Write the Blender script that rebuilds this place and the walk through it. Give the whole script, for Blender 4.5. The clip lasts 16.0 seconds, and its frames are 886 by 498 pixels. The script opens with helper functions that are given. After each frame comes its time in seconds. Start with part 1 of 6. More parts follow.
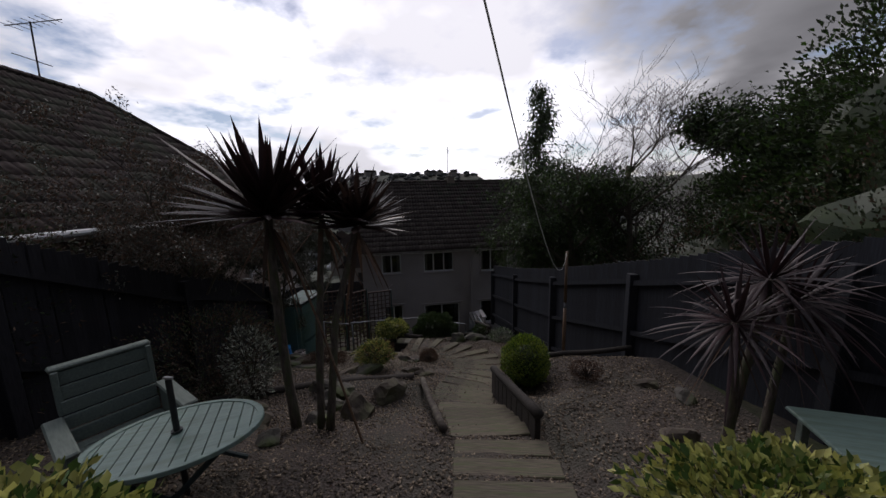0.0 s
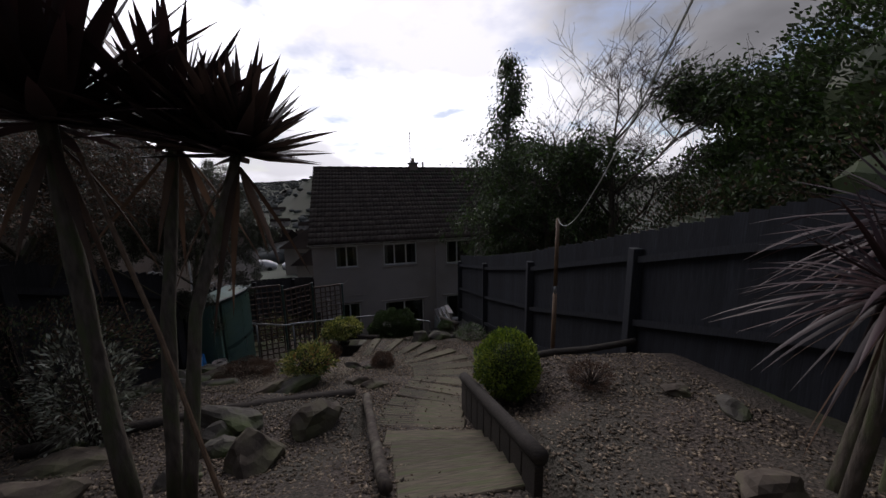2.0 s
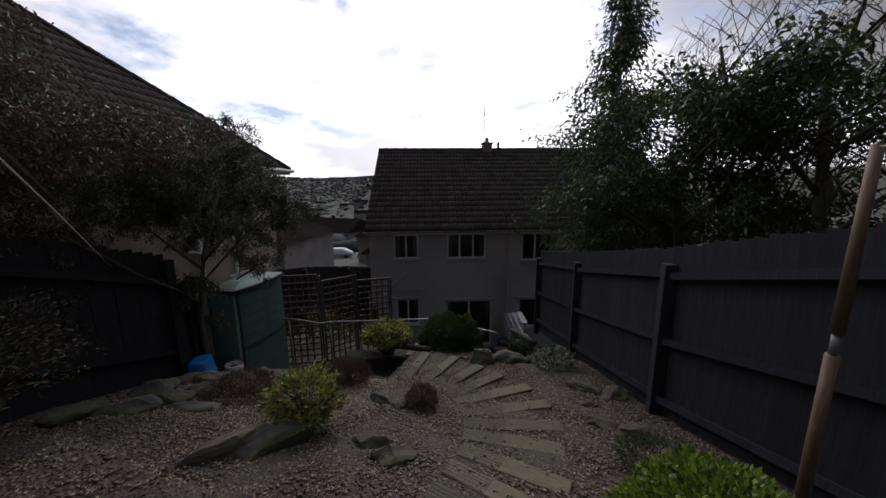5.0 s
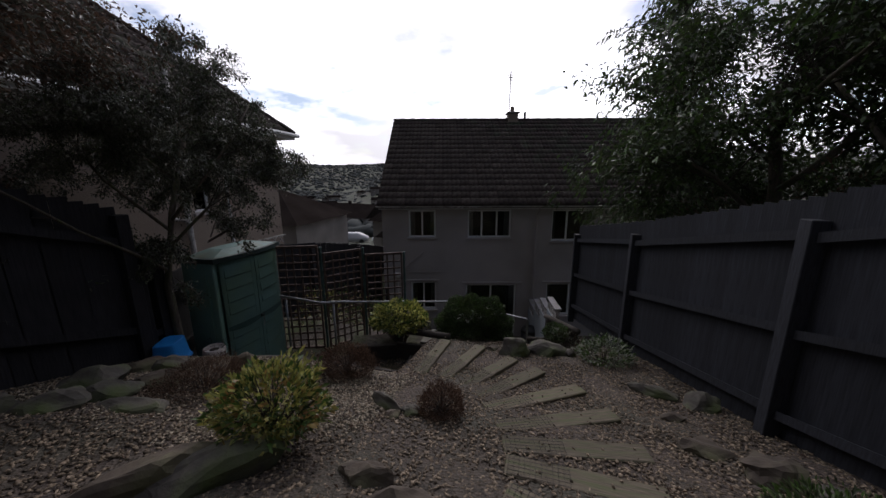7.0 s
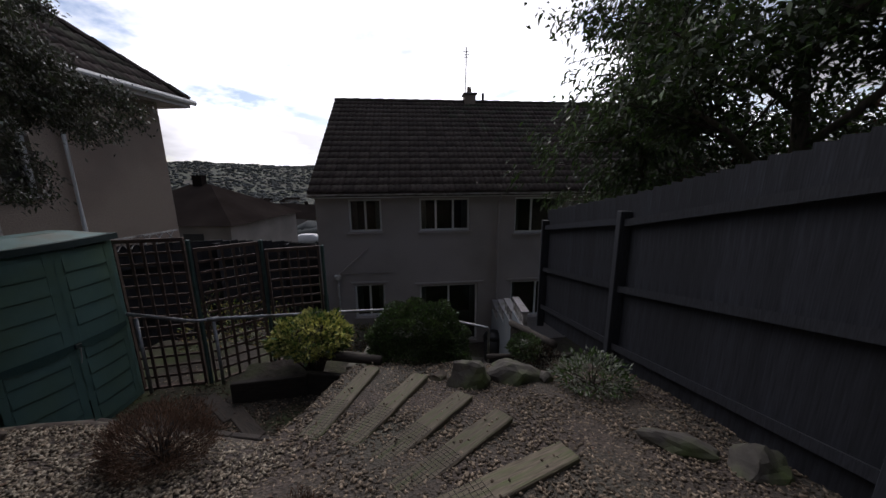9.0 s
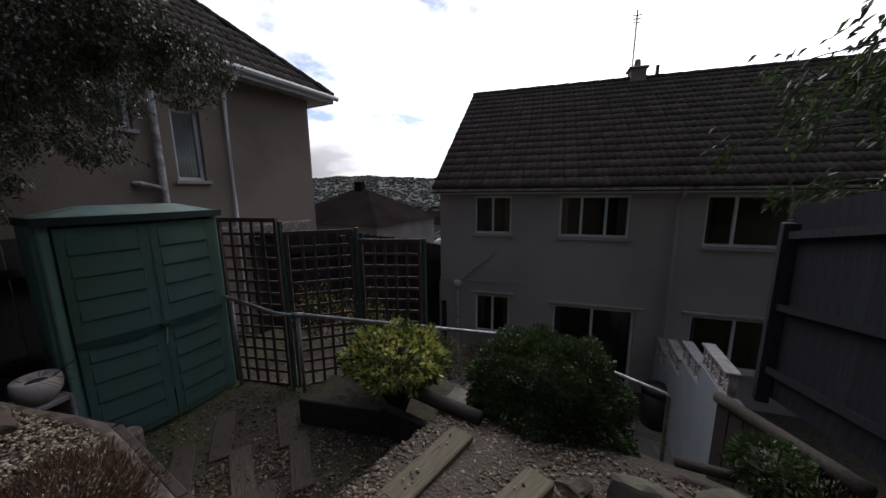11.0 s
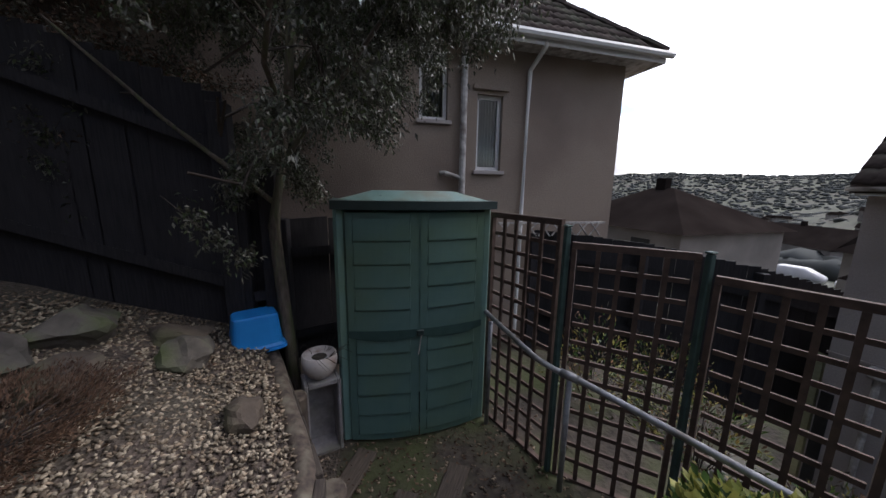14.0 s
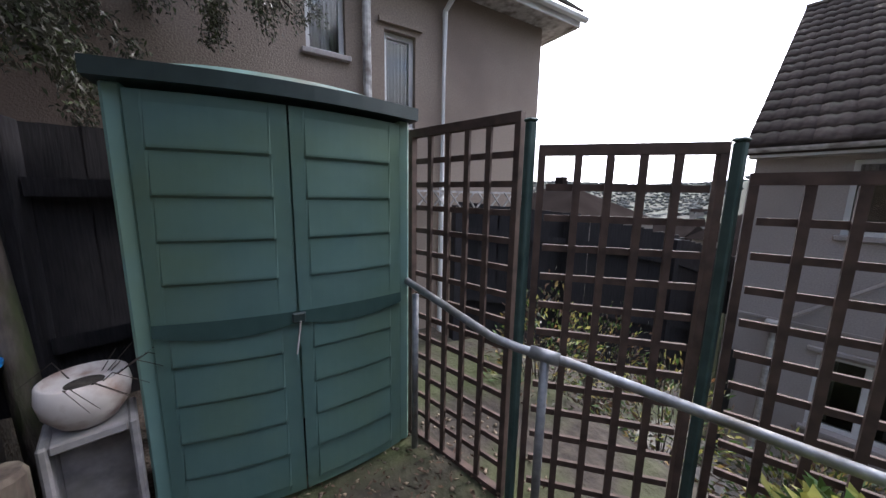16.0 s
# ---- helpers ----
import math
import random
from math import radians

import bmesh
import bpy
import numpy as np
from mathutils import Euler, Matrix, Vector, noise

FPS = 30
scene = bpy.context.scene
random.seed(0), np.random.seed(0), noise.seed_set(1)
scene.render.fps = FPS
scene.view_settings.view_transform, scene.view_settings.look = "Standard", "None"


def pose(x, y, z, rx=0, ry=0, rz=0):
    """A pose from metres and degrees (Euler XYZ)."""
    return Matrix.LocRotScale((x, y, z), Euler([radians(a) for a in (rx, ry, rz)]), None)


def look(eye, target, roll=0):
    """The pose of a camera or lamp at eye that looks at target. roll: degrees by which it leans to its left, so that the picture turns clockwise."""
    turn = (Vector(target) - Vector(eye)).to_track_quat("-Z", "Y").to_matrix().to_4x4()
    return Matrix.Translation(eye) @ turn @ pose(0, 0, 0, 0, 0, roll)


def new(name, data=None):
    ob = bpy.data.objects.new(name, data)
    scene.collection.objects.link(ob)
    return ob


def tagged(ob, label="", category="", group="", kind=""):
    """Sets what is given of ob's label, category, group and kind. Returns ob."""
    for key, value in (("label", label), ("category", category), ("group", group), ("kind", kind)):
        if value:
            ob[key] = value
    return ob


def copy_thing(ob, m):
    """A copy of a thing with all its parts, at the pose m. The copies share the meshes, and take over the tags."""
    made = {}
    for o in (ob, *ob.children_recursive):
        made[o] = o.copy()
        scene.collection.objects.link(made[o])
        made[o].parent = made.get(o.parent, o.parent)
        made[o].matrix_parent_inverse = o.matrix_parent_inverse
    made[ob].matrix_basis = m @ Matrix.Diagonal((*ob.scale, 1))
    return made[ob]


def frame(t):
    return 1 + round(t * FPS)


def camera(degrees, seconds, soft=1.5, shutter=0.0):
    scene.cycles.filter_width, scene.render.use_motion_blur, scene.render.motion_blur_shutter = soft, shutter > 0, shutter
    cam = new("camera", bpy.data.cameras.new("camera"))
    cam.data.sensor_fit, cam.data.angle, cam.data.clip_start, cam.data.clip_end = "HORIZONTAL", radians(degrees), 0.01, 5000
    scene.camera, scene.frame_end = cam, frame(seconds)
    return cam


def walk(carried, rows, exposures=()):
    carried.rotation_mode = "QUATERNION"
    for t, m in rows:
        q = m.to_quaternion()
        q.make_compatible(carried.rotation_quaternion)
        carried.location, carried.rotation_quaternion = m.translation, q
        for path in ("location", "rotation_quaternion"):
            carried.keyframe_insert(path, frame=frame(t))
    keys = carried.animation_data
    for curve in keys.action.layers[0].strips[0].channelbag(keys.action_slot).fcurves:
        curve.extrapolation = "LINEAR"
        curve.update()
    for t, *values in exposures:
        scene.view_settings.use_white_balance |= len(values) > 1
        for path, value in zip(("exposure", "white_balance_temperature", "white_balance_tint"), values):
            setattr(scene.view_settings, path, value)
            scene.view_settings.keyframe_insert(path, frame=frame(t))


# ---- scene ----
cam = camera(107.0, 16.0)
METRES, EYE, TILT, LEAN, TURN = 12.0, 1.5, -9.4, 0.0, -10.0
PATH = [
    (0, (2.042, 1.170, 1.819), (1.890, 3.139, 1.500), -1.40),
    (0.5, (2.013, 1.417, 1.650), (1.877, 3.388, 1.337), -1.51),
    (1, (1.989, 1.684, 1.473), (2.023, 3.654, 1.130), -1.30),
    (1.5, (2.040, 2.010, 1.331), (2.098, 3.980, 0.994), -1.12),
    (2, (2.102, 2.453, 1.233), (2.157, 4.425, 0.905), -0.92),
    (2.5, (2.214, 2.872, 1.138), (2.267, 4.844, 0.812), -1.21),
    (3, (2.269, 3.270, 1.042), (2.325, 5.240, 0.706), -1.12),
    (3.5, (2.260, 3.615, 1.013), (2.316, 5.588, 0.688), -0.92),
    (4, (2.255, 4.007, 0.940), (2.152, 5.974, 0.596), -1.12),
    (4.5, (2.200, 4.289, 0.854), (1.907, 6.238, 0.512), -0.92),
    (7, (1.769, 5.567, 0.223), (1.295, 7.464, -0.200), -0.22),
    (7.5, (1.759, 5.814, -0.003), (1.317, 7.720, -0.420), 0.16),
    (8, (1.849, 6.125, -0.103), (1.563, 8.057, -0.532), -0.41),
    (8.2, (1.885, 6.323, -0.130), (1.624, 8.260, -0.555), -0.43),
    (10.3, (1.865, 8.144, -0.527), (1.450, 10.064, -0.925), -0.95),
    (10.5, (1.790, 8.258, -0.565), (1.289, 10.160, -0.930), -0.6),
    (11, (1.590, 8.508, -0.672), (0.560, 10.187, -1.021), -0.6),
    (11.5, (1.450, 8.775, -0.683), (0.109, 10.217, -1.034), -0.5),
    (12, (1.249, 8.978, -0.670), (-0.363, 10.107, -1.029), -0.1),
    (12.5, (1.042, 9.177, -0.661), (-0.732, 10.021, -1.034), -0.1),
    (13, (0.796, 9.264, -0.729), (-1.051, 9.953, -1.068), 0.3),
    (13.5, (0.517, 9.289, -0.717), (-1.403, 9.726, -1.068), 0.6),
    (14, (0.256, 9.288, -0.740), (-1.666, 9.702, -1.107), 1.0),
    (14.5, (0.039, 9.348, -0.904), (-1.890, 9.733, -1.269), 1.0),
    (15, (-0.172, 9.396, -1.061), (-2.090, 9.828, -1.429), 1.1),
    (15.5, (-0.383, 9.502, -1.189), (-2.234, 10.176, -1.534), 1.0),
    (16, (-0.584, 9.575, -1.316), (-2.341, 10.473, -1.639), 1.1),
]
walk(cam, [(t, look(eye, target, roll)) for t, eye, target, roll in PATH],
     [(0, -0.65, 6500, 18), (3.5, -0.35, 6500, 18), (7, -0.25, 6500, 18), (10.5, 0.0, 6450, 17), (12.5, 0.38, 6450, 17), (14.2, 0.9, 6400, 17), (15.3, 1.4, 6350, 17), (16, 2.0, 6250, 17)])

# ---- world, sun, exposure ----
SUN_ELEV, SUN_AZ = radians(42), radians(-4)      # azimuth from +y towards +x
sun_dir = Vector((math.sin(SUN_AZ) * math.cos(SUN_ELEV), math.cos(SUN_AZ) * math.cos(SUN_ELEV), math.sin(SUN_ELEV)))


def make_world():
    w = bpy.data.worlds.new("world")
    w.use_nodes = True
    scene.world = w
    nt = w.node_tree
    nt.nodes.clear()
    N, L = nt.nodes.new, nt.links.new
    out, bg = N("ShaderNodeOutputWorld"), N("ShaderNodeBackground")
    sky = N("ShaderNodeTexSky")
    sky.sky_type, sky.sun_disc = "NISHITA", False
    sky.sun_elevation, sky.sun_rotation = SUN_ELEV, SUN_AZ
    co, sep = N("ShaderNodeTexCoord"), N("ShaderNodeSeparateXYZ")
    L(co.outputs["Generated"], sep.inputs[0])
    # clouds lie on a flat layer: direction divided by its height
    zc = N("ShaderNodeMath"); zc.operation = "MAXIMUM"; zc.inputs[1].default_value = 0.0
    za = N("ShaderNodeMath"); za.operation = "ADD"; za.inputs[1].default_value = 0.22
    L(sep.outputs[2], zc.inputs[0]); L(zc.outputs[0], za.inputs[0])
    dv = N("ShaderNodeVectorMath"); dv.operation = "DIVIDE"
    cz = N("ShaderNodeCombineXYZ")
    for k in range(3):
        L(za.outputs[0], cz.inputs[k])
    L(co.outputs["Generated"], dv.inputs[0]); L(cz.outputs[0], dv.inputs[1])
    n1, n2 = N("ShaderNodeTexNoise"), N("ShaderNodeTexNoise")
    for n, s, d, r in ((n1, 1.9, 8.0, 0.55), (n2, 0.9, 5.0, 0.5)):
        n.inputs["Scale"].default_value, n.inputs["Detail"].default_value, n.inputs["Roughness"].default_value = s, d, r
        L(dv.outputs[0], n.inputs["Vector"])
    cover = N("ShaderNodeMapRange"); cover.inputs[1].default_value, cover.inputs[2].default_value = 0.36, 0.5
    L(n1.outputs["Fac"], cover.inputs[0])
    # how near the sun
    dot = N("ShaderNodeVectorMath"); dot.operation = "DOT_PRODUCT"
    nrm = N("ShaderNodeVectorMath"); nrm.operation = "NORMALIZE"
    L(co.outputs["Generated"], nrm.inputs[0]); L(nrm.outputs[0], dot.inputs[0]); dot.inputs[1].default_value = sun_dir
    near = N("ShaderNodeMapRange"); near.interpolation_type = "SMOOTHSTEP"
    near.inputs[1].default_value, near.inputs[2].default_value = 0.25, 1.0
    near.inputs[3].default_value, near.inputs[4].default_value = CLOUD_FAR, CLOUD_NEAR
    L(dot.outputs["Value"], near.inputs[0])
    # a heavy grey cloud lies low on the right of the sun
    gdot = N("ShaderNodeVectorMath"); gdot.operation = "DOT_PRODUCT"
    L(nrm.outputs[0], gdot.inputs[0]); gdot.inputs[1].default_value = Vector((0.66, 0.62, 0.42)).normalized()
    edge = N("ShaderNodeMath"); edge.operation = "MULTIPLY_ADD"; edge.inputs[1].default_value = 0.22
    L(n2.outputs["Fac"], edge.inputs[0]); L(gdot.outputs["Value"], edge.inputs[2])
    grey = N("ShaderNodeMapRange"); grey.interpolation_type = "SMOOTHSTEP"
    grey.inputs[1].default_value, grey.inputs[2].default_value = 1.0, 1.10
    grey.inputs[3].default_value, grey.inputs[4].default_value = 1.0, 0.26
    L(edge.outputs[0], grey.inputs[0])
    dim = N("ShaderNodeMath"); dim.operation = "MULTIPLY"
    L(near.outputs[0], dim.inputs[0]); L(grey.outputs[0], dim.inputs[1])
    shade = N("ShaderNodeMapRange")
    shade.inputs[1].default_value, shade.inputs[2].default_value = 0.35, 0.62
    shade.inputs[3].default_value, shade.inputs[4].default_value = 1.2, 0.5
    L(n2.outputs["Fac"], shade.inputs[0])
    br = N("ShaderNodeMath"); br.operation = "MULTIPLY"
    L(dim.outputs[0], br.inputs[0]); L(shade.outputs[0], br.inputs[1])
    cc = N("ShaderNodeVectorMath"); cc.operation = "SCALE"; cc.inputs[0].default_value = (0.96, 0.985, 1.03)
    L(br.outputs[0], cc.inputs["Scale"])
    sk = N("ShaderNodeVectorMath"); sk.operation = "SCALE"; sk.inputs["Scale"].default_value = SKY_STRENGTH
    L(sky.outputs[0], sk.inputs[0])
    mx = N("ShaderNodeMix"); mx.data_type = "RGBA"
    L(cover.outputs[0], mx.inputs["Factor"]); L(sk.outputs[0], mx.inputs["A"]); L(cc.outputs[0], mx.inputs["B"])
    L(mx.outputs["Result"], bg.inputs["Color"]); L(bg.outputs[0], out.inputs["Surface"])


CLOUD_FAR, CLOUD_NEAR, SKY_STRENGTH = 0.15, 2.9, 0.13
make_world()
sun = new("sun", bpy.data.lights.new("sun", "SUN"))
sun.data.energy, sun.data.angle, sun.data.color = 0.7, radians(12), (1.0, 0.95, 0.88)
sun.matrix_world = look((0, 0, 30), Vector((0, 0, 30)) - sun_dir)


# ---- materials ----
def material(name, a, b, scale=8.0, rough=0.8, bump=0.3, dist=0.01, metal=0.0, detail=6.0, c=None, cscale=1.5, stretch=(1, 1, 1),
             vary=0.0, spec=0.5, kind="noise", coords="Object", trans=0.0):
    """Two colours mixed by grain, a third by large stains, with relief; vary: by object or island."""
    m = bpy.data.materials.new(name)
    m.use_nodes = True
    nt = m.node_tree
    N, L = nt.nodes.new, nt.links.new
    p = nt.nodes["Principled BSDF"]
    co, mp = N("ShaderNodeTexCoord"), N("ShaderNodeMapping")
    mp.inputs["Scale"].default_value = stretch
    if coords == "World":
        g = N("ShaderNodeNewGeometry"); L(g.outputs["Position"], mp.inputs[0])
    else:
        L(co.outputs[coords], mp.inputs[0])
    if kind == "voronoi":
        n = N("ShaderNodeTexVoronoi"); fac = n.outputs["Color"]; n.inputs["Scale"].default_value = scale
        hgt = n.outputs["Distance"]
    else:
        n = N("ShaderNodeTexNoise"); fac = hgt = n.outputs["Fac"]
        n.inputs["Scale"].default_value, n.inputs["Detail"].default_value = scale, detail
    L(mp.outputs[0], n.inputs["Vector"])
    mr = N("ShaderNodeMapRange"); mr.inputs[1].default_value, mr.inputs[2].default_value = (0.3, 0.7) if kind == "noise" else (0.0, 1.0)
    L(fac, mr.inputs[0])
    mix = N("ShaderNodeMix"); mix.data_type = "RGBA"
    mix.inputs["A"].default_value, mix.inputs["B"].default_value = (*a, 1), (*b, 1)
    L(mr.outputs[0], mix.inputs["Factor"])
    col = mix.outputs["Result"]
    if c:
        n3 = N("ShaderNodeTexNoise"); n3.inputs["Scale"].default_value, n3.inputs["Detail"].default_value = cscale, 5.0
        L(mp.outputs[0], n3.inputs["Vector"])
        m3 = N("ShaderNodeMapRange"); m3.inputs[1].default_value, m3.inputs[2].default_value = 0.45, 0.68
        L(n3.outputs["Fac"], m3.inputs[0])
        x3 = N("ShaderNodeMix"); x3.data_type = "RGBA"; x3.inputs["B"].default_value = (*c, 1)
        L(m3.outputs[0], x3.inputs["Factor"]); L(col, x3.inputs["A"]); col = x3.outputs["Result"]
    if vary:
        oi, gi, ad = N("ShaderNodeObjectInfo"), N("ShaderNodeNewGeometry"), N("ShaderNodeMath")
        L(oi.outputs["Random"], ad.inputs[0]); L(gi.outputs["Random Per Island"], ad.inputs[1])
        fr = N("ShaderNodeMath"); fr.operation = "FRACT"; L(ad.outputs[0], fr.inputs[0])
        v = N("ShaderNodeMapRange"); v.inputs[3].default_value, v.inputs[4].default_value = 1 - vary, 1 + vary
        L(fr.outputs[0], v.inputs[0])
        sc = N("ShaderNodeVectorMath"); sc.operation = "SCALE"
        L(col, sc.inputs[0]); L(v.outputs[0], sc.inputs["Scale"]); col = sc.outputs[0]
    L(col, p.inputs["Base Color"])
    if bump:
        bp = N("ShaderNodeBump"); bp.inputs["Strength"].default_value, bp.inputs["Distance"].default_value = bump, dist
        L(hgt, bp.inputs["Height"]); L(bp.outputs[0], p.inputs["Normal"])
    p.inputs["Roughness"].default_value, p.inputs["Metallic"].default_value = rough, metal
    p.inputs["Specular IOR Level"].default_value = spec
    if trans:
        tr, ms = N("ShaderNodeBsdfTranslucent"), N("ShaderNodeMixShader")
        L(col, tr.inputs[0]); ms.inputs[0].default_value = trans
        L(p.outputs[0], ms.inputs[1]); L(tr.outputs[0], ms.inputs[2])
        L(ms.outputs[0], nt.nodes["Material Output"].inputs[0])
    return m


M = {}
M["gravel"] = material("gravel", (0.022, 0.016, 0.013), (0.11, 0.083, 0.065), 45, 0.85, 0.8, 0.02, c=(0.06, 0.055, 0.04), cscale=1.1, coords="World", kind="voronoi")
M["pebble"] = material("pebble", (0.09, 0.067, 0.046), (0.25, 0.195, 0.14), 30, 0.75, 0.2, 0.003, vary=0.75, coords="World", spec=0.3)
M["chipping"] = material("chipping", (0.15, 0.12, 0.085), (0.36, 0.31, 0.235), 30, 0.7, 0.2, 0.003, vary=0.6, coords="World", spec=0.3)
M["earth"] = material("earth", (0.022, 0.017, 0.013), (0.065, 0.052, 0.04), 14, 0.95, 0.7, 0.03, c=(0.05, 0.06, 0.02), coords="World")
M["sleeper"] = material("sleeper", (0.072, 0.057, 0.04), (0.185, 0.152, 0.108), 7, 0.85, 0.5, 0.006, stretch=(1, 14, 14), c=(0.10, 0.115, 0.05), cscale=2, vary=0.2)
M["sleeper_dark"] = material("sleeper_dark", (0.018, 0.014, 0.012), (0.055, 0.044, 0.035), 7, 0.9, 0.5, 0.006, stretch=(1, 14, 14), vary=0.25)
M["sleeper_damp"] = material("sleeper_damp", (0.032, 0.024, 0.018), (0.10, 0.078, 0.06), 7, 0.85, 0.5, 0.006, stretch=(1, 14, 14), vary=0.25)
M["log"] = material("log", (0.028, 0.02, 0.017), (0.09, 0.068, 0.052), 9, 0.85, 0.5, 0.006, stretch=(4, 4, 1), c=(0.13, 0.115, 0.085), cscale=3)
M["fence"] = material("fence_paint", (0.011, 0.012, 0.016), (0.029, 0.031, 0.041), 9, 0.75, 0.4, 0.004, stretch=(9, 9, 1), vary=0.25)
M["fence_brown"] = material("fence_brown", (0.010, 0.009, 0.011), (0.026, 0.024, 0.028), 9, 0.85, 0.4, 0.004, stretch=(9, 9, 1), vary=0.25)
M["trellis"] = material("trellis_wood", (0.045, 0.028, 0.022), (0.11, 0.07, 0.055), 12, 0.8, 0.3, 0.003)
M["trellis_post"] = material("trellis_post_paint", (0.028, 0.06, 0.055), (0.06, 0.105, 0.095), 12, 0.7, 0.3, 0.003)
M["shed"] = material("shed_plastic", (0.145, 0.27, 0.25), (0.18, 0.315, 0.29), 5, 0.45, 0.12, 0.002, c=(0.17, 0.275, 0.19), cscale=1.3)
M["shed_band"] = material("shed_band_plastic", (0.05, 0.11, 0.10), (0.07, 0.14, 0.13), 8, 0.45, 0.1, 0.002)
M["shed_lid"] = material("shed_lid_plastic", (0.085, 0.16, 0.15), (0.12, 0.21, 0.195), 5, 0.6, 0.12, 0.002, c=(0.10, 0.12, 0.09), cscale=4)
M["shed_dark"] = material("shed_dark_plastic", (0.012, 0.026, 0.025), (0.022, 0.04, 0.038), 8, 0.5, 0.1, 0.002)
M["render1"] = material("house_render", (0.37, 0.33, 0.32), (0.48, 0.435, 0.42), 60, 0.95, 0.5, 0.006, c=(0.35, 0.315, 0.295), cscale=0.6)
M["render2"] = material("neighbour_render", (0.24, 0.19, 0.155), (0.35, 0.285, 0.235), 55, 0.95, 0.7, 0.01, c=(0.22, 0.17, 0.14), cscale=0.7)
M["tile"] = material("roof_tile", (0.036, 0.027, 0.024), (0.082, 0.064, 0.058), 9, 0.9, 0.4, 0.005, c=(0.06, 0.064, 0.046), cscale=2.2, vary=0.25, spec=0.15)
M["white"] = material("white_upvc", (0.70, 0.70, 0.69), (0.8, 0.8, 0.79), 5, 0.4, 0.0)
M["dirty_white"] = material("dirty_white_paint", (0.4, 0.38, 0.36), (0.66, 0.64, 0.62), 14, 0.7, 0.2, 0.002, c=(0.2, 0.17, 0.15), cscale=6)
M["steel"] = material("galvanised_steel", (0.22, 0.23, 0.25), (0.40, 0.41, 0.43), 22, 0.5, 0.2, 0.001, metal=0.6, c=(0.16, 0.15, 0.14), cscale=5)
M["dark_metal"] = material("dark_metal", (0.02, 0.02, 0.022), (0.05, 0.05, 0.05), 12, 0.5, 0.1, 0.001, metal=0.4)
M["rock"] = material("rock", (0.05, 0.044, 0.038), (0.135, 0.12, 0.10), 6, 0.9, 0.8, 0.03, c=(0.075, 0.10, 0.03), cscale=3, vary=0.2)
M["rock_warm"] = material("rock_warm", (0.055, 0.042, 0.032), (0.14, 0.11, 0.085), 6, 0.9, 0.8, 0.03, c=(0.1, 0.1, 0.05), cscale=3, vary=0.2)
M["table"] = material("table_paint", (0.17, 0.25, 0.215), (0.24, 0.325, 0.28), 10, 0.4, 0.2, 0.002, stretch=(1, 8, 1), c=(0.15, 0.21, 0.16), cscale=3)
M["bench"] = material("bench_paint", (0.12, 0.15, 0.13), (0.19, 0.22, 0.19), 9, 0.6, 0.3, 0.003, stretch=(8, 1, 8))
M["blue"] = material("blue_plastic", (0.012, 0.22, 0.62), (0.018, 0.27, 0.70), 5, 0.4, 0.0)
M["ceramic"] = material("ceramic", (0.55, 0.50, 0.46), (0.68, 0.63, 0.58), 9, 0.35, 0.1, 0.001, c=(0.3, 0.2, 0.16), cscale=9)
M["concrete"] = material("concrete", (0.2, 0.19, 0.2), (0.33, 0.31, 0.31), 18, 0.9, 0.4, 0.004, c=(0.16, 0.15, 0.12), cscale=3)
M["paving"] = material("paving", (0.14, 0.125, 0.11), (0.25, 0.23, 0.2), 14, 0.9, 0.4, 0.004, c=(0.1, 0.1, 0.06), cscale=2, vary=0.15, coords="World")
M["bluewall"] = material("pale_blue_wall", (0.30, 0.34, 0.37), (0.38, 0.42, 0.46), 30, 0.85, 0.3, 0.003, c=(0.4, 0.43, 0.44), cscale=2)
M["greenwall"] = material("pale_green_wall", (0.36, 0.38, 0.23), (0.46, 0.475, 0.31), 20, 0.9, 0.3, 0.003)
# room surfaces take a dark colour that stands for the unlit inside
M["unlit_room"] = material("shaded_interior", (0.05, 0.045, 0.04), (0.09, 0.08, 0.075), 3, 0.9, 0.0)
M["curtain"] = material("curtain", (0.35, 0.33, 0.31), (0.48, 0.45, 0.42), 4, 0.9, 0.3, 0.01, stretch=(20, 20, 1))
M["bark"] = material("bark", (0.06, 0.048, 0.038), (0.15, 0.12, 0.095), 12, 0.9, 0.8, 0.015, stretch=(3, 3, 0.8), c=(0.09, 0.10, 0.045), cscale=5)
M["twig"] = material("twig", (0.03, 0.022, 0.018), (0.065, 0.05, 0.04), 12, 0.9, 0.0)
M["rope"] = material("rope", (0.50, 0.52, 0.50), (0.62, 0.64, 0.60), 60, 0.8, 0.0)
M["bamboo"] = material("pole_wood", (0.09, 0.05, 0.028), (0.18, 0.11, 0.06), 9, 0.6, 0.3, 0.003, stretch=(6, 6, 1))
M["black"] = material("black_plastic", (0.012, 0.012, 0.013), (0.025, 0.025, 0.027), 10, 0.5, 0.05, 0.001)


def leafmat(name, a, b, rough=0.45, trans=0.25, vary=0.45, c=None):
    return material(name, a, b, 3, rough, 0.0, vary=vary, coords="World", trans=trans, c=c, cscale=4)


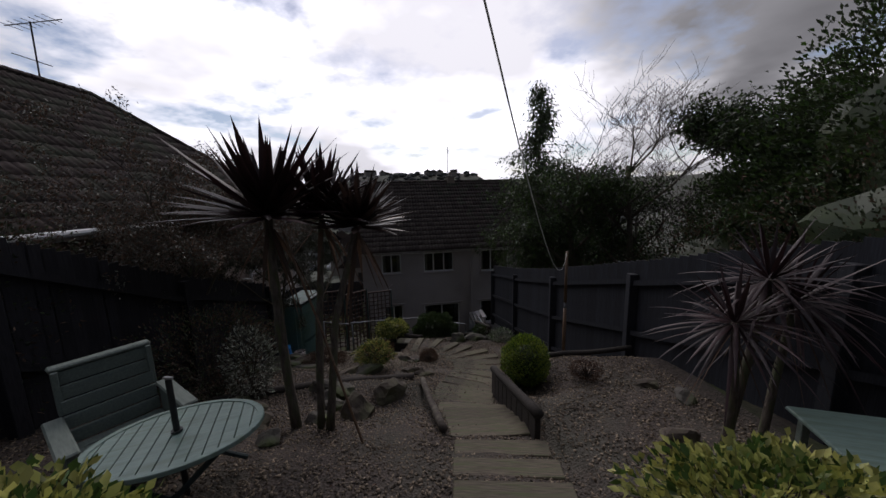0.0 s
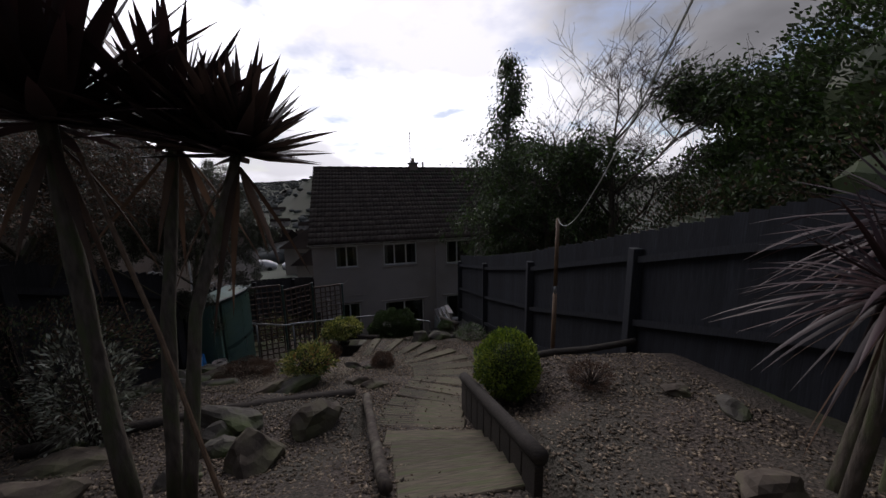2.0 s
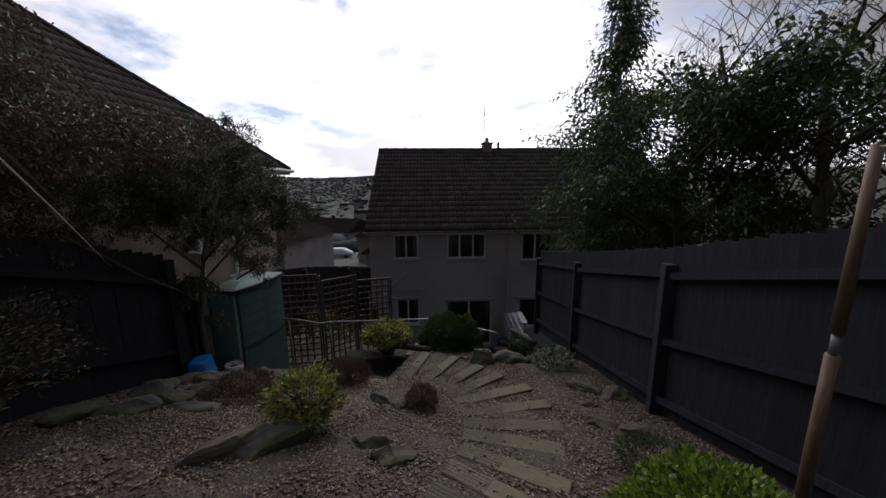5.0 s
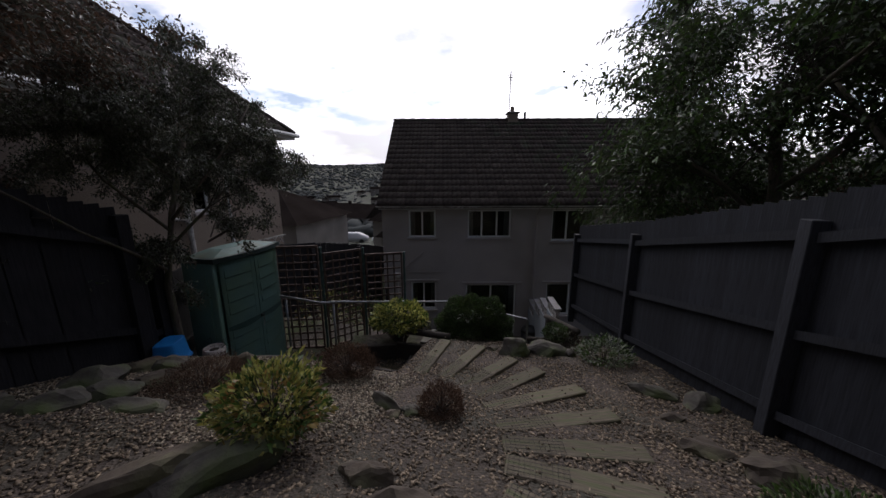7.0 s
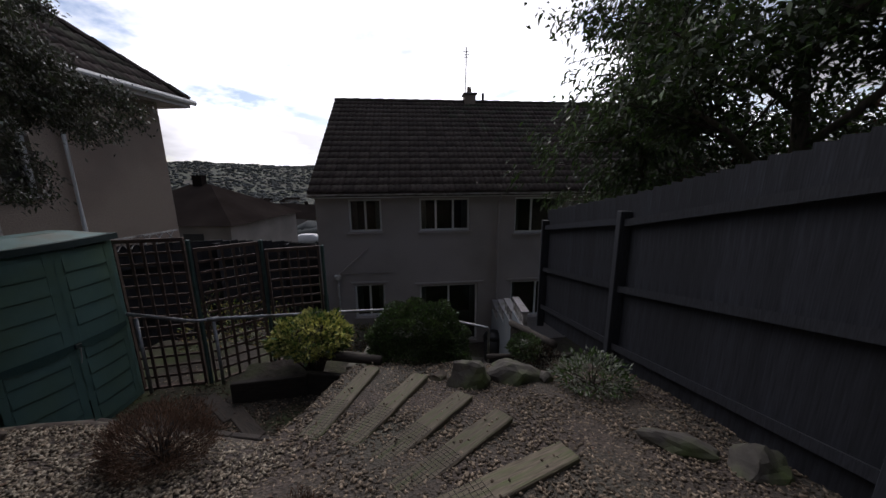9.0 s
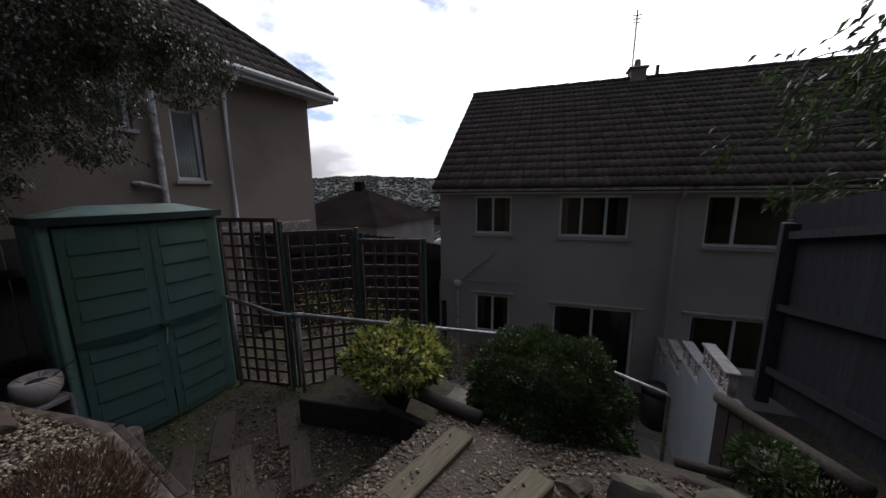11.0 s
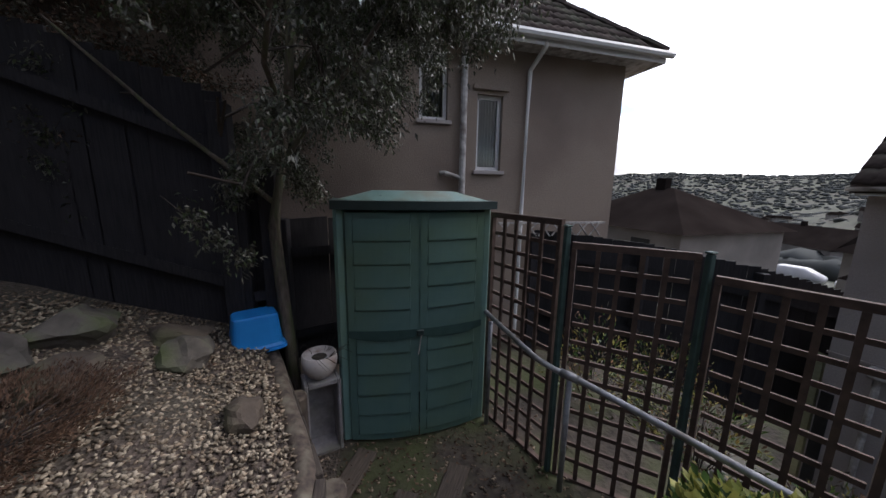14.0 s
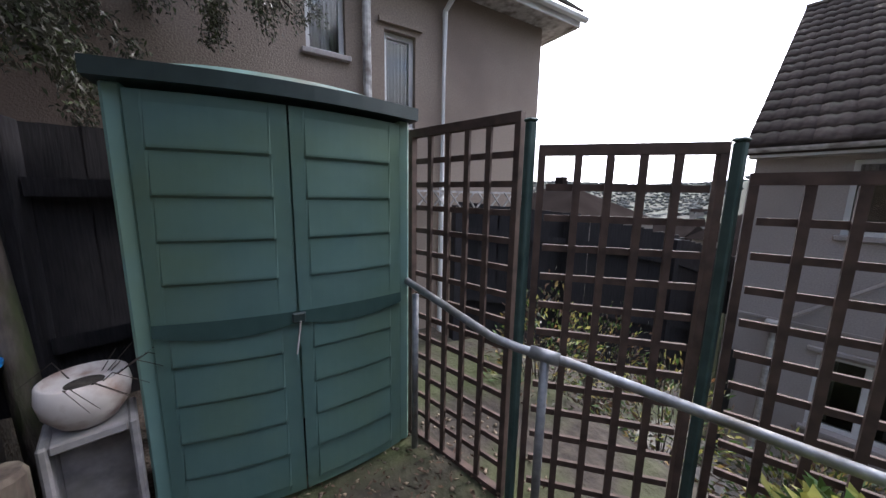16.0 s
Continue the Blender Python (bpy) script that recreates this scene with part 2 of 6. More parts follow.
M["cordyline"] = leafmat("cordyline_leaf", (0.024, 0.011, 0.012), (0.05, 0.022, 0.022), 0.5, 0.08)
M["cordyline_green"] = leafmat("cordyline_green_leaf", (0.03, 0.02, 0.015), (0.06, 0.035, 0.028), 0.35, 0.22)
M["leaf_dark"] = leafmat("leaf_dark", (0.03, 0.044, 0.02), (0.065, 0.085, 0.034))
M["leaf_green"] = leafmat("leaf_green", (0.04, 0.085, 0.02), (0.08, 0.14, 0.03))
M["leaf_box"] = leafmat("leaf_box", (0.14, 0.21, 0.02), (0.30, 0.35, 0.05), trans=0.35)
M["leaf_yellow"] = leafmat("leaf_yellow", (0.36, 0.36, 0.07), (0.58, 0.55, 0.20), trans=0.35, c=(0.08, 0.14, 0.03))
M["leaf_pieris"] = leafmat("leaf_pieris", (0.20, 0.24, 0.05), (0.42, 0.38, 0.12), trans=0.35, c=(0.30, 0.14, 0.06))
M["leaf_grey"] = leafmat("leaf_grey", (0.055, 0.058, 0.04), (0.11, 0.105, 0.08), 0.4, 0.15)
M["leaf_brown"] = leafmat("leaf_brown", (0.07, 0.042, 0.028), (0.14, 0.085, 0.055), 0.8, 0.2)
M["heather"] = leafmat("heather", (0.075, 0.04, 0.026), (0.13, 0.075, 0.045), 0.8, 0.2)
M["leaf_white"] = leafmat("leaf_pale", (0.20, 0.22, 0.17), (0.36, 0.38, 0.31), 0.5, 0.2)
# distance haze is put into the woods' colour: pale grey, little contrast
M["far_wood_haze"] = material("far_wood_haze", (0.085, 0.09, 0.088), (0.115, 0.12, 0.115), 0.05, 0.95, 0.0, vary=0.08, coords="World", spec=0.0)
M["field"] = material("field", (0.055, 0.062, 0.045), (0.085, 0.092, 0.06), 0.01, 0.95, 0.0, coords="World", c=(0.07, 0.06, 0.05), cscale=0.02)
M["far_wall"] = material("far_wall", (0.2, 0.18, 0.165), (0.33, 0.3, 0.28), 0.5, 0.9, 0.0, vary=0.4)
M["far_roof"] = material("far_roof", (0.014, 0.011, 0.010), (0.026, 0.021, 0.019), 0.5, 1.0, 0.2, vary=0.3, spec=0.0)
M["car_paint"] = material("car_paint", (0.5, 0.5, 0.52), (0.55, 0.55, 0.57), 3, 0.3, 0.0, vary=0.5)


def glass_material():
    m = bpy.data.materials.new("window_glass")
    m.use_nodes = True
    nt = m.node_tree
    N, L = nt.nodes.new, nt.links.new
    nt.nodes.clear()
    out, gl, tr, mx, fr = N("ShaderNodeOutputMaterial"), N("ShaderNodeBsdfGlossy"), N("ShaderNodeBsdfTransparent"), N("ShaderNodeMixShader"), N("ShaderNodeFresnel")
    gl.inputs["Roughness"].default_value = 0.02
    tr.inputs[0].default_value = (0.75, 0.78, 0.78, 1)
    fr.inputs[0].default_value = 1.6
    L(fr.outputs[0], mx.inputs[0]); L(tr.outputs[0], mx.inputs[1]); L(gl.outputs[0], mx.inputs[2]); L(mx.outputs[0], out.inputs[0])
    return m


M["glass"] = glass_material()


# ---- mesh helpers ----
def thing(name, at=(0, 0, 0), label="", category="", group="", kind="", rz=0.0):
    e = new(name)
    e.matrix_basis = pose(*at, 0, 0, rz)
    e.empty_display_size = 0.1
    return tagged(e, label, category, group, kind)


def as_mesh(name, bm, mat, smooth=False):
    me = bpy.data.meshes.new(name)
    bm.normal_update()
    bm.to_mesh(me)
    bm.free()
    me.materials.append(mat)
    if smooth:
        me.shade_smooth()
    return me


def part(name, bm, mat, parent=None, label="", kind="", smooth=False, at=None):
    ob = new(name, as_mesh(name, bm, mat, smooth) if isinstance(bm, bmesh.types.BMesh) else bm)
    ob.parent = parent
    if at is not None:
        ob.matrix_basis = at
    return tagged(ob, label, kind=kind)


def raw(name, verts, faces, mat, smooth=False):
    """A mesh out of arrays: vertices, and faces that all have as many corners."""
    verts, faces = np.asarray(verts, np.float32), np.asarray(faces, np.int32)
    me = bpy.data.meshes.new(name)
    me.vertices.add(len(verts)); me.vertices.foreach_set("co", verts.ravel())
    k = faces.shape[1]
    me.loops.add(faces.size); me.loops.foreach_set("vertex_index", faces.ravel())
    me.polygons.add(len(faces)); me.polygons.foreach_set("loop_start", np.arange(0, faces.size, k, dtype=np.int32))
    me.update(calc_edges=True)
    me.validate()
    me.materials.append(mat)
    if smooth:
        me.shade_smooth()
    return me


def box(bm, x0, x1, y0, y1, z0, z1, bevel=0.0, m=None):
    r = bmesh.ops.create_cube(bm, size=1.0)
    vs = r["verts"]
    for v in vs:
        v.co = Vector((x0 + (v.co.x + .5) * (x1 - x0), y0 + (v.co.y + .5) * (y1 - y0), z0 + (v.co.z + .5) * (z1 - z0)))
    if bevel:
        es = {e for v in vs for e in v.link_edges}
        g = bmesh.ops.bevel(bm, geom=list(es), offset=bevel, segments=1, affect="EDGES")
        vs = list({v for f in g["faces"] for v in f.verts} | {v for v in vs if v.is_valid})
    if m is not None:
        for v in vs:
            v.co = m @ v.co
    return bm


def boxed(*a, **k):
    return box(bmesh.new(), *a, **k)


def tube(bm, pts, radii, n=8, cap=True, squash=1.0):
    pts = [Vector(p) for p in pts]
    if not hasattr(radii, "__len__"):
        radii = [radii] * len(pts)
    rings = []
    up = Vector((0, 0, 1))
    for i, p in enumerate(pts):
        d = (pts[min(i + 1, len(pts) - 1)] - pts[max(i - 1, 0)]).normalized()
        s = d.cross(up)
        if s.length < 0.1:
            s = d.cross(Vector((1, 0, 0)))
        s.normalize()
        t = s.cross(d)
        rings.append([bm.verts.new(p + radii[i] * (math.cos(a) * s + squash * math.sin(a) * t)) for a in (2 * math.pi * k / n for k in range(n))])
    for a, b in zip(rings, rings[1:]):
        for k in range(n):
            bm.faces.new((a[k], a[(k + 1) % n], b[(k + 1) % n], b[k]))
    if cap:
        bm.faces.new(rings[0][::-1]); bm.faces.new(rings[-1])
    return bm


def tubed(*a, **k):
    return tube(bmesh.new(), *a, **k)


def tubes_raw(name, segs, mat, n=4):
    """Many short tapered twigs in one mesh. segs: rows of start, end, start radius, end radius."""
    S = np.array([[*a, *b, ra, rb] for a, b, ra, rb in segs], float)
    A, B, ra, rb = S[:, :3], S[:, 3:6], S[:, 6], S[:, 7]
    d = B - A
    d /= np.linalg.norm(d, axis=1)[:, None] + 1e-9
    u = np.cross(d, np.where(abs(d[:, 2:3]) > 0.9, [[1.0, 0, 0]], [[0, 0, 1.0]]))
    u /= np.linalg.norm(u, axis=1)[:, None] + 1e-9
    w = np.cross(d, u)
    V = []
    for P, r in ((A, ra), (B, rb)):
        for k in range(n):
            a = 2 * math.pi * k / n
            V.append(P + r[:, None] * (math.cos(a) * u + math.sin(a) * w))
    V = np.stack(V, 1).reshape(-1, 3)
    base = np.arange(len(S))[:, None] * 2 * n
    F = np.concatenate([base + np.array([[k, (k + 1) % n, n + (k + 1) % n, n + k]]) for k in range(n)])
    return raw(name, V, F, mat)


def leaves(name, centres, directions, length, width, mat, rng, droop=0.3):
    """Folded leaves of four corners, each with its own turn and size."""
    c, d = np.asarray(centres, float), np.asarray(directions, float)
    n = len(c)
    d = d / (np.linalg.norm(d, axis=1)[:, None] + 1e-9)
    side = np.cross(d, rng.normal(size=(n, 3)))
    side /= np.linalg.norm(side, axis=1)[:, None] + 1e-9
    nor = np.cross(side, d)
    l = length * rng.uniform(0.6, 1.3, (n, 1))
    w = width * rng.uniform(0.7, 1.2, (n, 1)) / 2
    tip = c + d * l - np.array([[0, 0, droop]]) * l
    mid = c + d * l * 0.5
    V = np.stack([c, mid + side * w + nor * w * 0.35, tip, mid - side * w + nor * w * 0.35], 1).reshape(-1, 3)
    b = np.arange(n)[:, None] * 4
    F = np.concatenate([b + np.array([[0, 1, 2]]), b + np.array([[0, 2, 3]])])
    return raw(name, V, F, mat)


def rock_mesh(name, size, seed, mat, rough=0.28):
    bm = bmesh.new()
    bmesh.ops.create_icosphere(bm, subdivisions=3, radius=1.0)
    rnd = random.Random(seed)
    cuts = [(Vector((rnd.uniform(-1, 1), rnd.uniform(-1, 1), rnd.uniform(-.4, 1))).normalized(), rnd.uniform(0.55, 0.85)) for _ in range(9)]
    off = Vector((seed * 3.1, seed * 1.7, 0))
    for v in bm.verts:
        for nrm, dd in cuts:
            over = v.co.dot(nrm) - dd
            if over > 0:
                v.co -= nrm * over
        v.co *= 1 + rough * noise.noise(v.co * 1.6 + off) + 0.07 * noise.noise(v.co * 6 + off)
        v.co = Vector((v.co.x * size[0], v.co.y * size[1], v.co.z * size[2]))
    return as_mesh(name, bm, mat)


# ---- ground ----
def bank(x, y):
    return float(np.interp(y, [-3, 1.2, 4.2, 6.15, 6.85, 8.6, 9.4, 10.3, 11.0, 12.0, 13.6, 14.4],
                           [.8, .25, -.64, -1.35, -1.51, -2.03, -2.24, -2.40, -2.60, -3.3, -4.9, -5.28]))


def smooth(a, b, v):
    t = min(1.0, max(0.0, (v - a) / (b - a)))
    return t * t * (3 - 2 * t)


def ground_z(x, y):
    z = bank(x, y)
    if y < 8:
        # the right-hand bed stands above the steps, up to its log edging
        bed = float(np.interp(y, [1.2, 4.2, 5.95, 6.1], [.2, -.5, -.62, -.66]))
        right = smooth(2.84 - 0.175 * (y - 4.0), 2.94 - 0.175 * (y - 4.0), x) * (1 - smooth(5.85, 6.6 + 0.5 * smooth(2.6, 3.2, x), y))
        z = z + (max(bed, z) - z) * right
        # the bed sags behind the end of the boards
        z -= 0.30 * smooth(4.6, 5.4, y) * (1 - smooth(6.0, 6.4, y)) * smooth(2.3, 2.6, x) * (1 - smooth(2.9, 3.5, x)) * right
        # a level strip behind the long log on the other side
        if x < 1.3:
            z += max(0.0, -0.97 - z) * smooth(4.9, 5.0, y) * (1 - smooth(5.80, 5.92, y + 0.12 * (x - 1.2))) * smooth(-1.6, -0.9, x)
    # the low terrace of the shed
    edge = 8.95 if x > -1.2 else 8.95 + (x + 1.2) * 0.40
    if x < 0.75:
        t = smooth(edge - 0.03, edge + 0.05, y) * (1 - smooth(0.0, 0.35, x) if y < 10.6 else 1 - smooth(0.2, 0.7, x))
        low = -2.92 if y < 11.6 else -2.92 - 0.75 * (y - 11.6)
        z = z + (max(low, -5.28) - z) * t
    if x < -3.4:
        z -= 0.35 * smooth(-3.4, -4.4, x)
    return z


def far_z(x, y):
    """The valley and its far hills."""
    r = math.hypot(x, y)
    z = -5.3 - 0.13 * max(0.0, min(r, 190) - 26) - 0.02 * max(0.0, min(r, 700) - 190)
    a = math.degrees(math.atan2(x, y))
    rise = smooth(600, 1500, r)
    h = 94 + 12 * noise.noise(Vector((a * 0.08, 3.1, 0))) + 5 * noise.noise(Vector((a * 0.4, 1.1, 0)))
    z += rise * h
    if -30 < a < 12:
        z += smooth(300, 520, r) * (1 - smooth(700, 1000, r)) * 68 * smooth(-30, -17, a) * (1 - smooth(0, 12, a))
    return z


def build_ground():
    xs = np.concatenate([-np.geomspace(3000, 7.0, 46), np.linspace(-6.6, 6.6, 150), np.geomspace(7.0, 3000, 40)])
    ys = np.concatenate([-np.geomspace(400, 2.3, 14), np.linspace(-2, 14.5, 222), np.linspace(14.8, 26, 12), np.geomspace(28, 3200, 60)])
    V = []
    for y in ys:
        for x in xs:
            if y <= 14.5:
                z = ground_z(min(max(x, -7), 8), max(y, -3)) + 0.02 * noise.noise(Vector((x * 2, y * 2, 0)))
                if y < -3:
                    z += 0.05 * (-3 - y) if y > -60 else 2.85
            elif y < 26:
                z = -5.3 - (0.02 * max(0.0, -x - 4))
            else:
                z = far_z(x, y)
            if abs(x) > 40 and y < 26:
                z = min(z, 0) - 0.05 * (abs(x) - 40) if x < 0 else z
            V.append((x, y, z))
    nx = len(xs)
    i = np.arange(len(ys) - 1)[:, None] * nx + np.arange(nx - 1)[None]
    F = np.stack([i, i + 1, i + nx + 1, i + nx], -1).reshape(-1, 4)
    ob = new("ground", raw("ground", V, F, M["gravel"], True))
    me = ob.data
    me.materials.append(M["earth"]); me.materials.append(M["field"])
    fc = np.array(V)[F].mean(1)
    idx = np.where(fc[:, 1] > 26, 2, np.where((abs(fc[:, 0]) > 5.0) | (fc[:, 1] > 11.2) | ((fc[:, 1] > 9) & (fc[:, 0] < 0.2)), 1, 0)).astype(np.int32)
    me.polygons.foreach_set("material_index", idx)
    tagged(ob, "brown gravel garden ground on a steep slope with bare earth beyond", kind="structure")


build_ground()


def scatter_pebbles():
    rng = np.random.default_rng(5)
    P = []
    while len(P) < PEBBLES:
        y = rng.uniform(2.6, 10.9) if rng.random() < 0.8 else rng.uniform(6, 10)
        x = rng.uniform(-2.6, 5.0)
        if x > 5.3 - 0.18 * (y - 2) or (y > 8.9 and x < -1.3 and rng.random() < 0.75):
            continue
        P.append((x, y, ground_z(x, y) + 0.006))
    P = np.array(P)
    n = len(P)
    base = np.array([[1, 0, 0], [0.2, 0.9, 0.1], [-0.95, 0.2, 0], [-0.1, -0.9, 0.1], [0.1, 0.05, 0.75], [0, 0, -0.7]])
    a = rng.uniform(0, 6.28, n)
    s = rng.uniform(0.007, 0.021, (n, 3)) * [1.25, 0.95, 0.7]
    B = base[None] * (1 + rng.normal(0, 0.16, (n, 6, 3))) * s[:, None]
    tilt = rng.normal(0, 0.35, n)
    B[..., 2], B[..., 0] = B[..., 2] * np.cos(tilt)[:, None] + B[..., 0] * np.sin(tilt)[:, None], B[..., 0] * np.cos(tilt)[:, None]
    X = B[..., 0] * np.cos(a)[:, None] - B[..., 1] * np.sin(a)[:, None]
    Y = B[..., 0] * np.sin(a)[:, None] + B[..., 1] * np.cos(a)[:, None]
    V = np.stack([X, Y, B[..., 2]], -1) + P[:, None]
    F = np.array([[0, 1, 4], [1, 2, 4], [2, 3, 4], [3, 0, 4], [1, 0, 5], [2, 1, 5], [3, 2, 5], [0, 3, 5]])
    F = (np.arange(n)[:, None, None] * 6 + F[None]).reshape(-1, 3)
    tagged(new("gravel", raw("gravel", V.reshape(-1, 3), F, M["pebble"])), "loose brown and cream gravel stones", "gravel", kind="stuff")


def scatter_chippings():
    rng = np.random.default_rng(15)
    P = []
    while len(P) < 6000:
        x, y = rng.uniform(-2.5, 0.6), rng.uniform(6.9, 8.95)
        if noise.noise(Vector((x * 1.3, y * 1.3, 4))) + 0.45 * (y - 7.6) + rng.normal(0, 0.2) < 0.0 or y > 8.9 + min(0, x + 1.2) * 0.4:
            continue
        P.append((x, y, ground_z(x, y) + 0.01))
    P = np.array(P)
    n = len(P)
    base = np.array([[1, 0, 0], [0.1, 0.8, 0.2], [-0.9, 0.3, 0], [-0.2, -0.9, 0.1], [0.1, 0.0, 0.7], [0, 0, -0.6]])
    B = base[None] * (1 + rng.normal(0, 0.2, (n, 6, 3))) * rng.uniform(0.007, 0.02, (n, 1, 3))
    a = rng.uniform(0, 6.28, n)
    X = B[..., 0] * np.cos(a)[:, None] - B[..., 1] * np.sin(a)[:, None]
    Y = B[..., 0] * np.sin(a)[:, None] + B[..., 1] * np.cos(a)[:, None]
    V = np.stack([X, Y, B[..., 2] + 0.25 * X * rng.normal(0, 1, (n, 1))], -1) + P[:, None]
    F = np.array([[0, 1, 4], [1, 2, 4], [2, 3, 4], [3, 0, 4], [1, 0, 5], [2, 1, 5], [3, 2, 5], [0, 3, 5]])
    F = (np.arange(n)[:, None, None] * 6 + F[None]).reshape(-1, 3)
    tagged(new("gravel", raw("gravel", V.reshape(-1, 3), F, M["chipping"])), "newer cream stone chippings above the terrace edge", "gravel", kind="stuff")


PEBBLES = 52000
scatter_pebbles()
scatter_chippings()


# ---- the house at the foot of the garden ----
def wall_mesh(x0, x1, z0, z1, holes, thick):
    """A wall in the plane y = 0, holes cut right through: rows of x0, x1, z0, z1."""
    bm = bmesh.new()
    xs = sorted({x0, x1, *[h[0] for h in holes], *[h[1] for h in holes]})
    zs = sorted({z0, z1, *[h[2] for h in holes], *[h[3] for h in holes]})
    solid = lambda i, j: 0 <= i < len(xs) - 1 and 0 <= j < len(zs) - 1 and not any(
        h[0] < (xs[i] + xs[i + 1]) / 2 < h[1] and h[2] < (zs[j] + zs[j + 1]) / 2 < h[3] for h in holes)
    grid = {}
    def v(i, j, k):
        if (i, j, k) not in grid:
            grid[i, j, k] = bm.verts.new((xs[i], thick * k, zs[j]))
        return grid[i, j, k]
    for i in range(len(xs) - 1):
        for j in range(len(zs) - 1):
            if not solid(i, j):
                continue
            bm.faces.new((v(i, j, 0), v(i + 1, j, 0), v(i + 1, j + 1, 0), v(i, j + 1, 0)))
            bm.faces.new((v(i, j, 1), v(i, j + 1, 1), v(i + 1, j + 1, 1), v(i + 1, j, 1)))
            for di, dj, q in ((-1, 0, ((i, j), (i, j + 1))), (1, 0, ((i + 1, j + 1), (i + 1, j))), (0, -1, ((i + 1, j), (i, j))), (0, 1, ((i, j + 1), (i + 1, j + 1)))):
                if not solid(i + di, j + dj):
                    (a, b), (c, d) = q
                    bm.faces.new((v(a, b, 0), v(c, d, 0), v(c, d, 1), v(a, b, 1)))
    return bm


def window(parent, x0, x1, z0, z1, bars, name="window", sill=True, depth=0.08, fw=0.055, curtains=True, base=None):
    """A window in a wall whose outer face is y = 0 of its parent."""
    w = new(name)
    w.parent = parent
    if base is not None:
        w.matrix_basis = base
    bm = bmesh.new()
    y0, y1 = depth, depth + 0.06
    for a in ((x0, x1, z0, z0 + fw), (x0, x1, z1 - fw, z1)):
        box(bm, a[0], a[1], y0, y1, a[2], a[3])
    for a in [x0] + [b for b in bars] + [x1 - fw]:
        box(bm, a, a + fw, y0, y1, z0 + fw, z1 - fw)
    part("window_frame", bm, M["white"], w, "white plastic window frame")
    edges = [x0] + list(bars) + [x1 - fw]
    for a, b in zip(edges, edges[1:]):
        g = part("pane", boxed(a + fw + 0.001, b - 0.001, y0 + 0.025, y0 + 0.031, z0 + fw + 0.001, z1 - fw - 0.001), M["glass"], w)
    if sill:
        part("window_sill", boxed(x0 - 0.05, x1 + 0.05, -0.06, depth - 0.002, z0 - 0.06, z0 - 0.002, bevel=0.008), M["render1"], w)
    if curtains:
        for a, b in ((x0 + 0.02, x0 + 0.2), (x1 - 0.2, x1 - 0.02)):
            bm = bmesh.new()
            k = 7
            pts = [(a + (b - a) * i / k, y1 + 0.16 + 0.02 * (-1) ** i) for i in range(k + 1)]
            lo = [bm.verts.new((px, py, z0 + 0.02)) for px, py in pts]
            hi = [bm.verts.new((px, py, z1)) for px, py in pts]
            for i in range(k):
                bm.faces.new((lo[i], lo[i + 1], hi[i + 1], hi[i]))
            part("curtain", bm, M["curtain"], w, "pale curtain")
    return w


# the house stands turned by 14 degrees; along its wall x runs from HX0 to HX1
HOUSE_Y, EAVE_Z, RIDGE_Y, RIDGE_Z, HX0, HX1 = 0.0, -0.62, 4.3, 2.66, 1.05, 13.5


def roof_tile_mesh(w, l):
    """One interlocking tile: two rolls across its width, a thick lower edge."""
    n = 6
    prof = [(i / n, 0.022 * abs(math.sin(math.pi * i / n * 2)) ** 0.7) for i in range(n + 1)]
    V = [(u * w, 0, h + 0.03) for u, h in prof] + [(u * w, l * 1.03, h + 0.012) for u, h in prof] + [(u * w, 0, 0.002) for u, h in prof]
    F = [(i, i + 1, n + 2 + i, n + 1 + i) for i in range(n)] + [(2 * (n + 1) + i, 2 * (n + 1) + i + 1, i + 1, i) for i in range(n)]
    return np.array(V), np.array(F)


TILE_JOBS = []      # the single tiles are laid last


def tiled_slope(parent, origin, along, upward, width, length, inside, single):
    """Tiles over a slope. along, upward: unit vectors in its plane; inside(u, v): whether a tile lies there."""
    o, a, u = Vector(origin), Vector(along).normalized(), Vector(upward).normalized()
    nrm = a.cross(u)
    tw, tl = 0.30, 0.33
    V0, F0 = roof_tile_mesh(tw, tl)
    cells = []
    for j in range(int(length / tl)):
        for i in range(int(width / tw) + 1):
            uu, vv = i * tw, j * tl
            if inside(uu + tw / 2, vv + tl / 2):
                cells.append((single(uu, vv), uu, vv))
    cells.sort()
    m = Matrix((a, u, nrm)).transposed().to_4x4()
    TILE_JOBS.append((parent, o, a, u, m, cells, V0, F0))


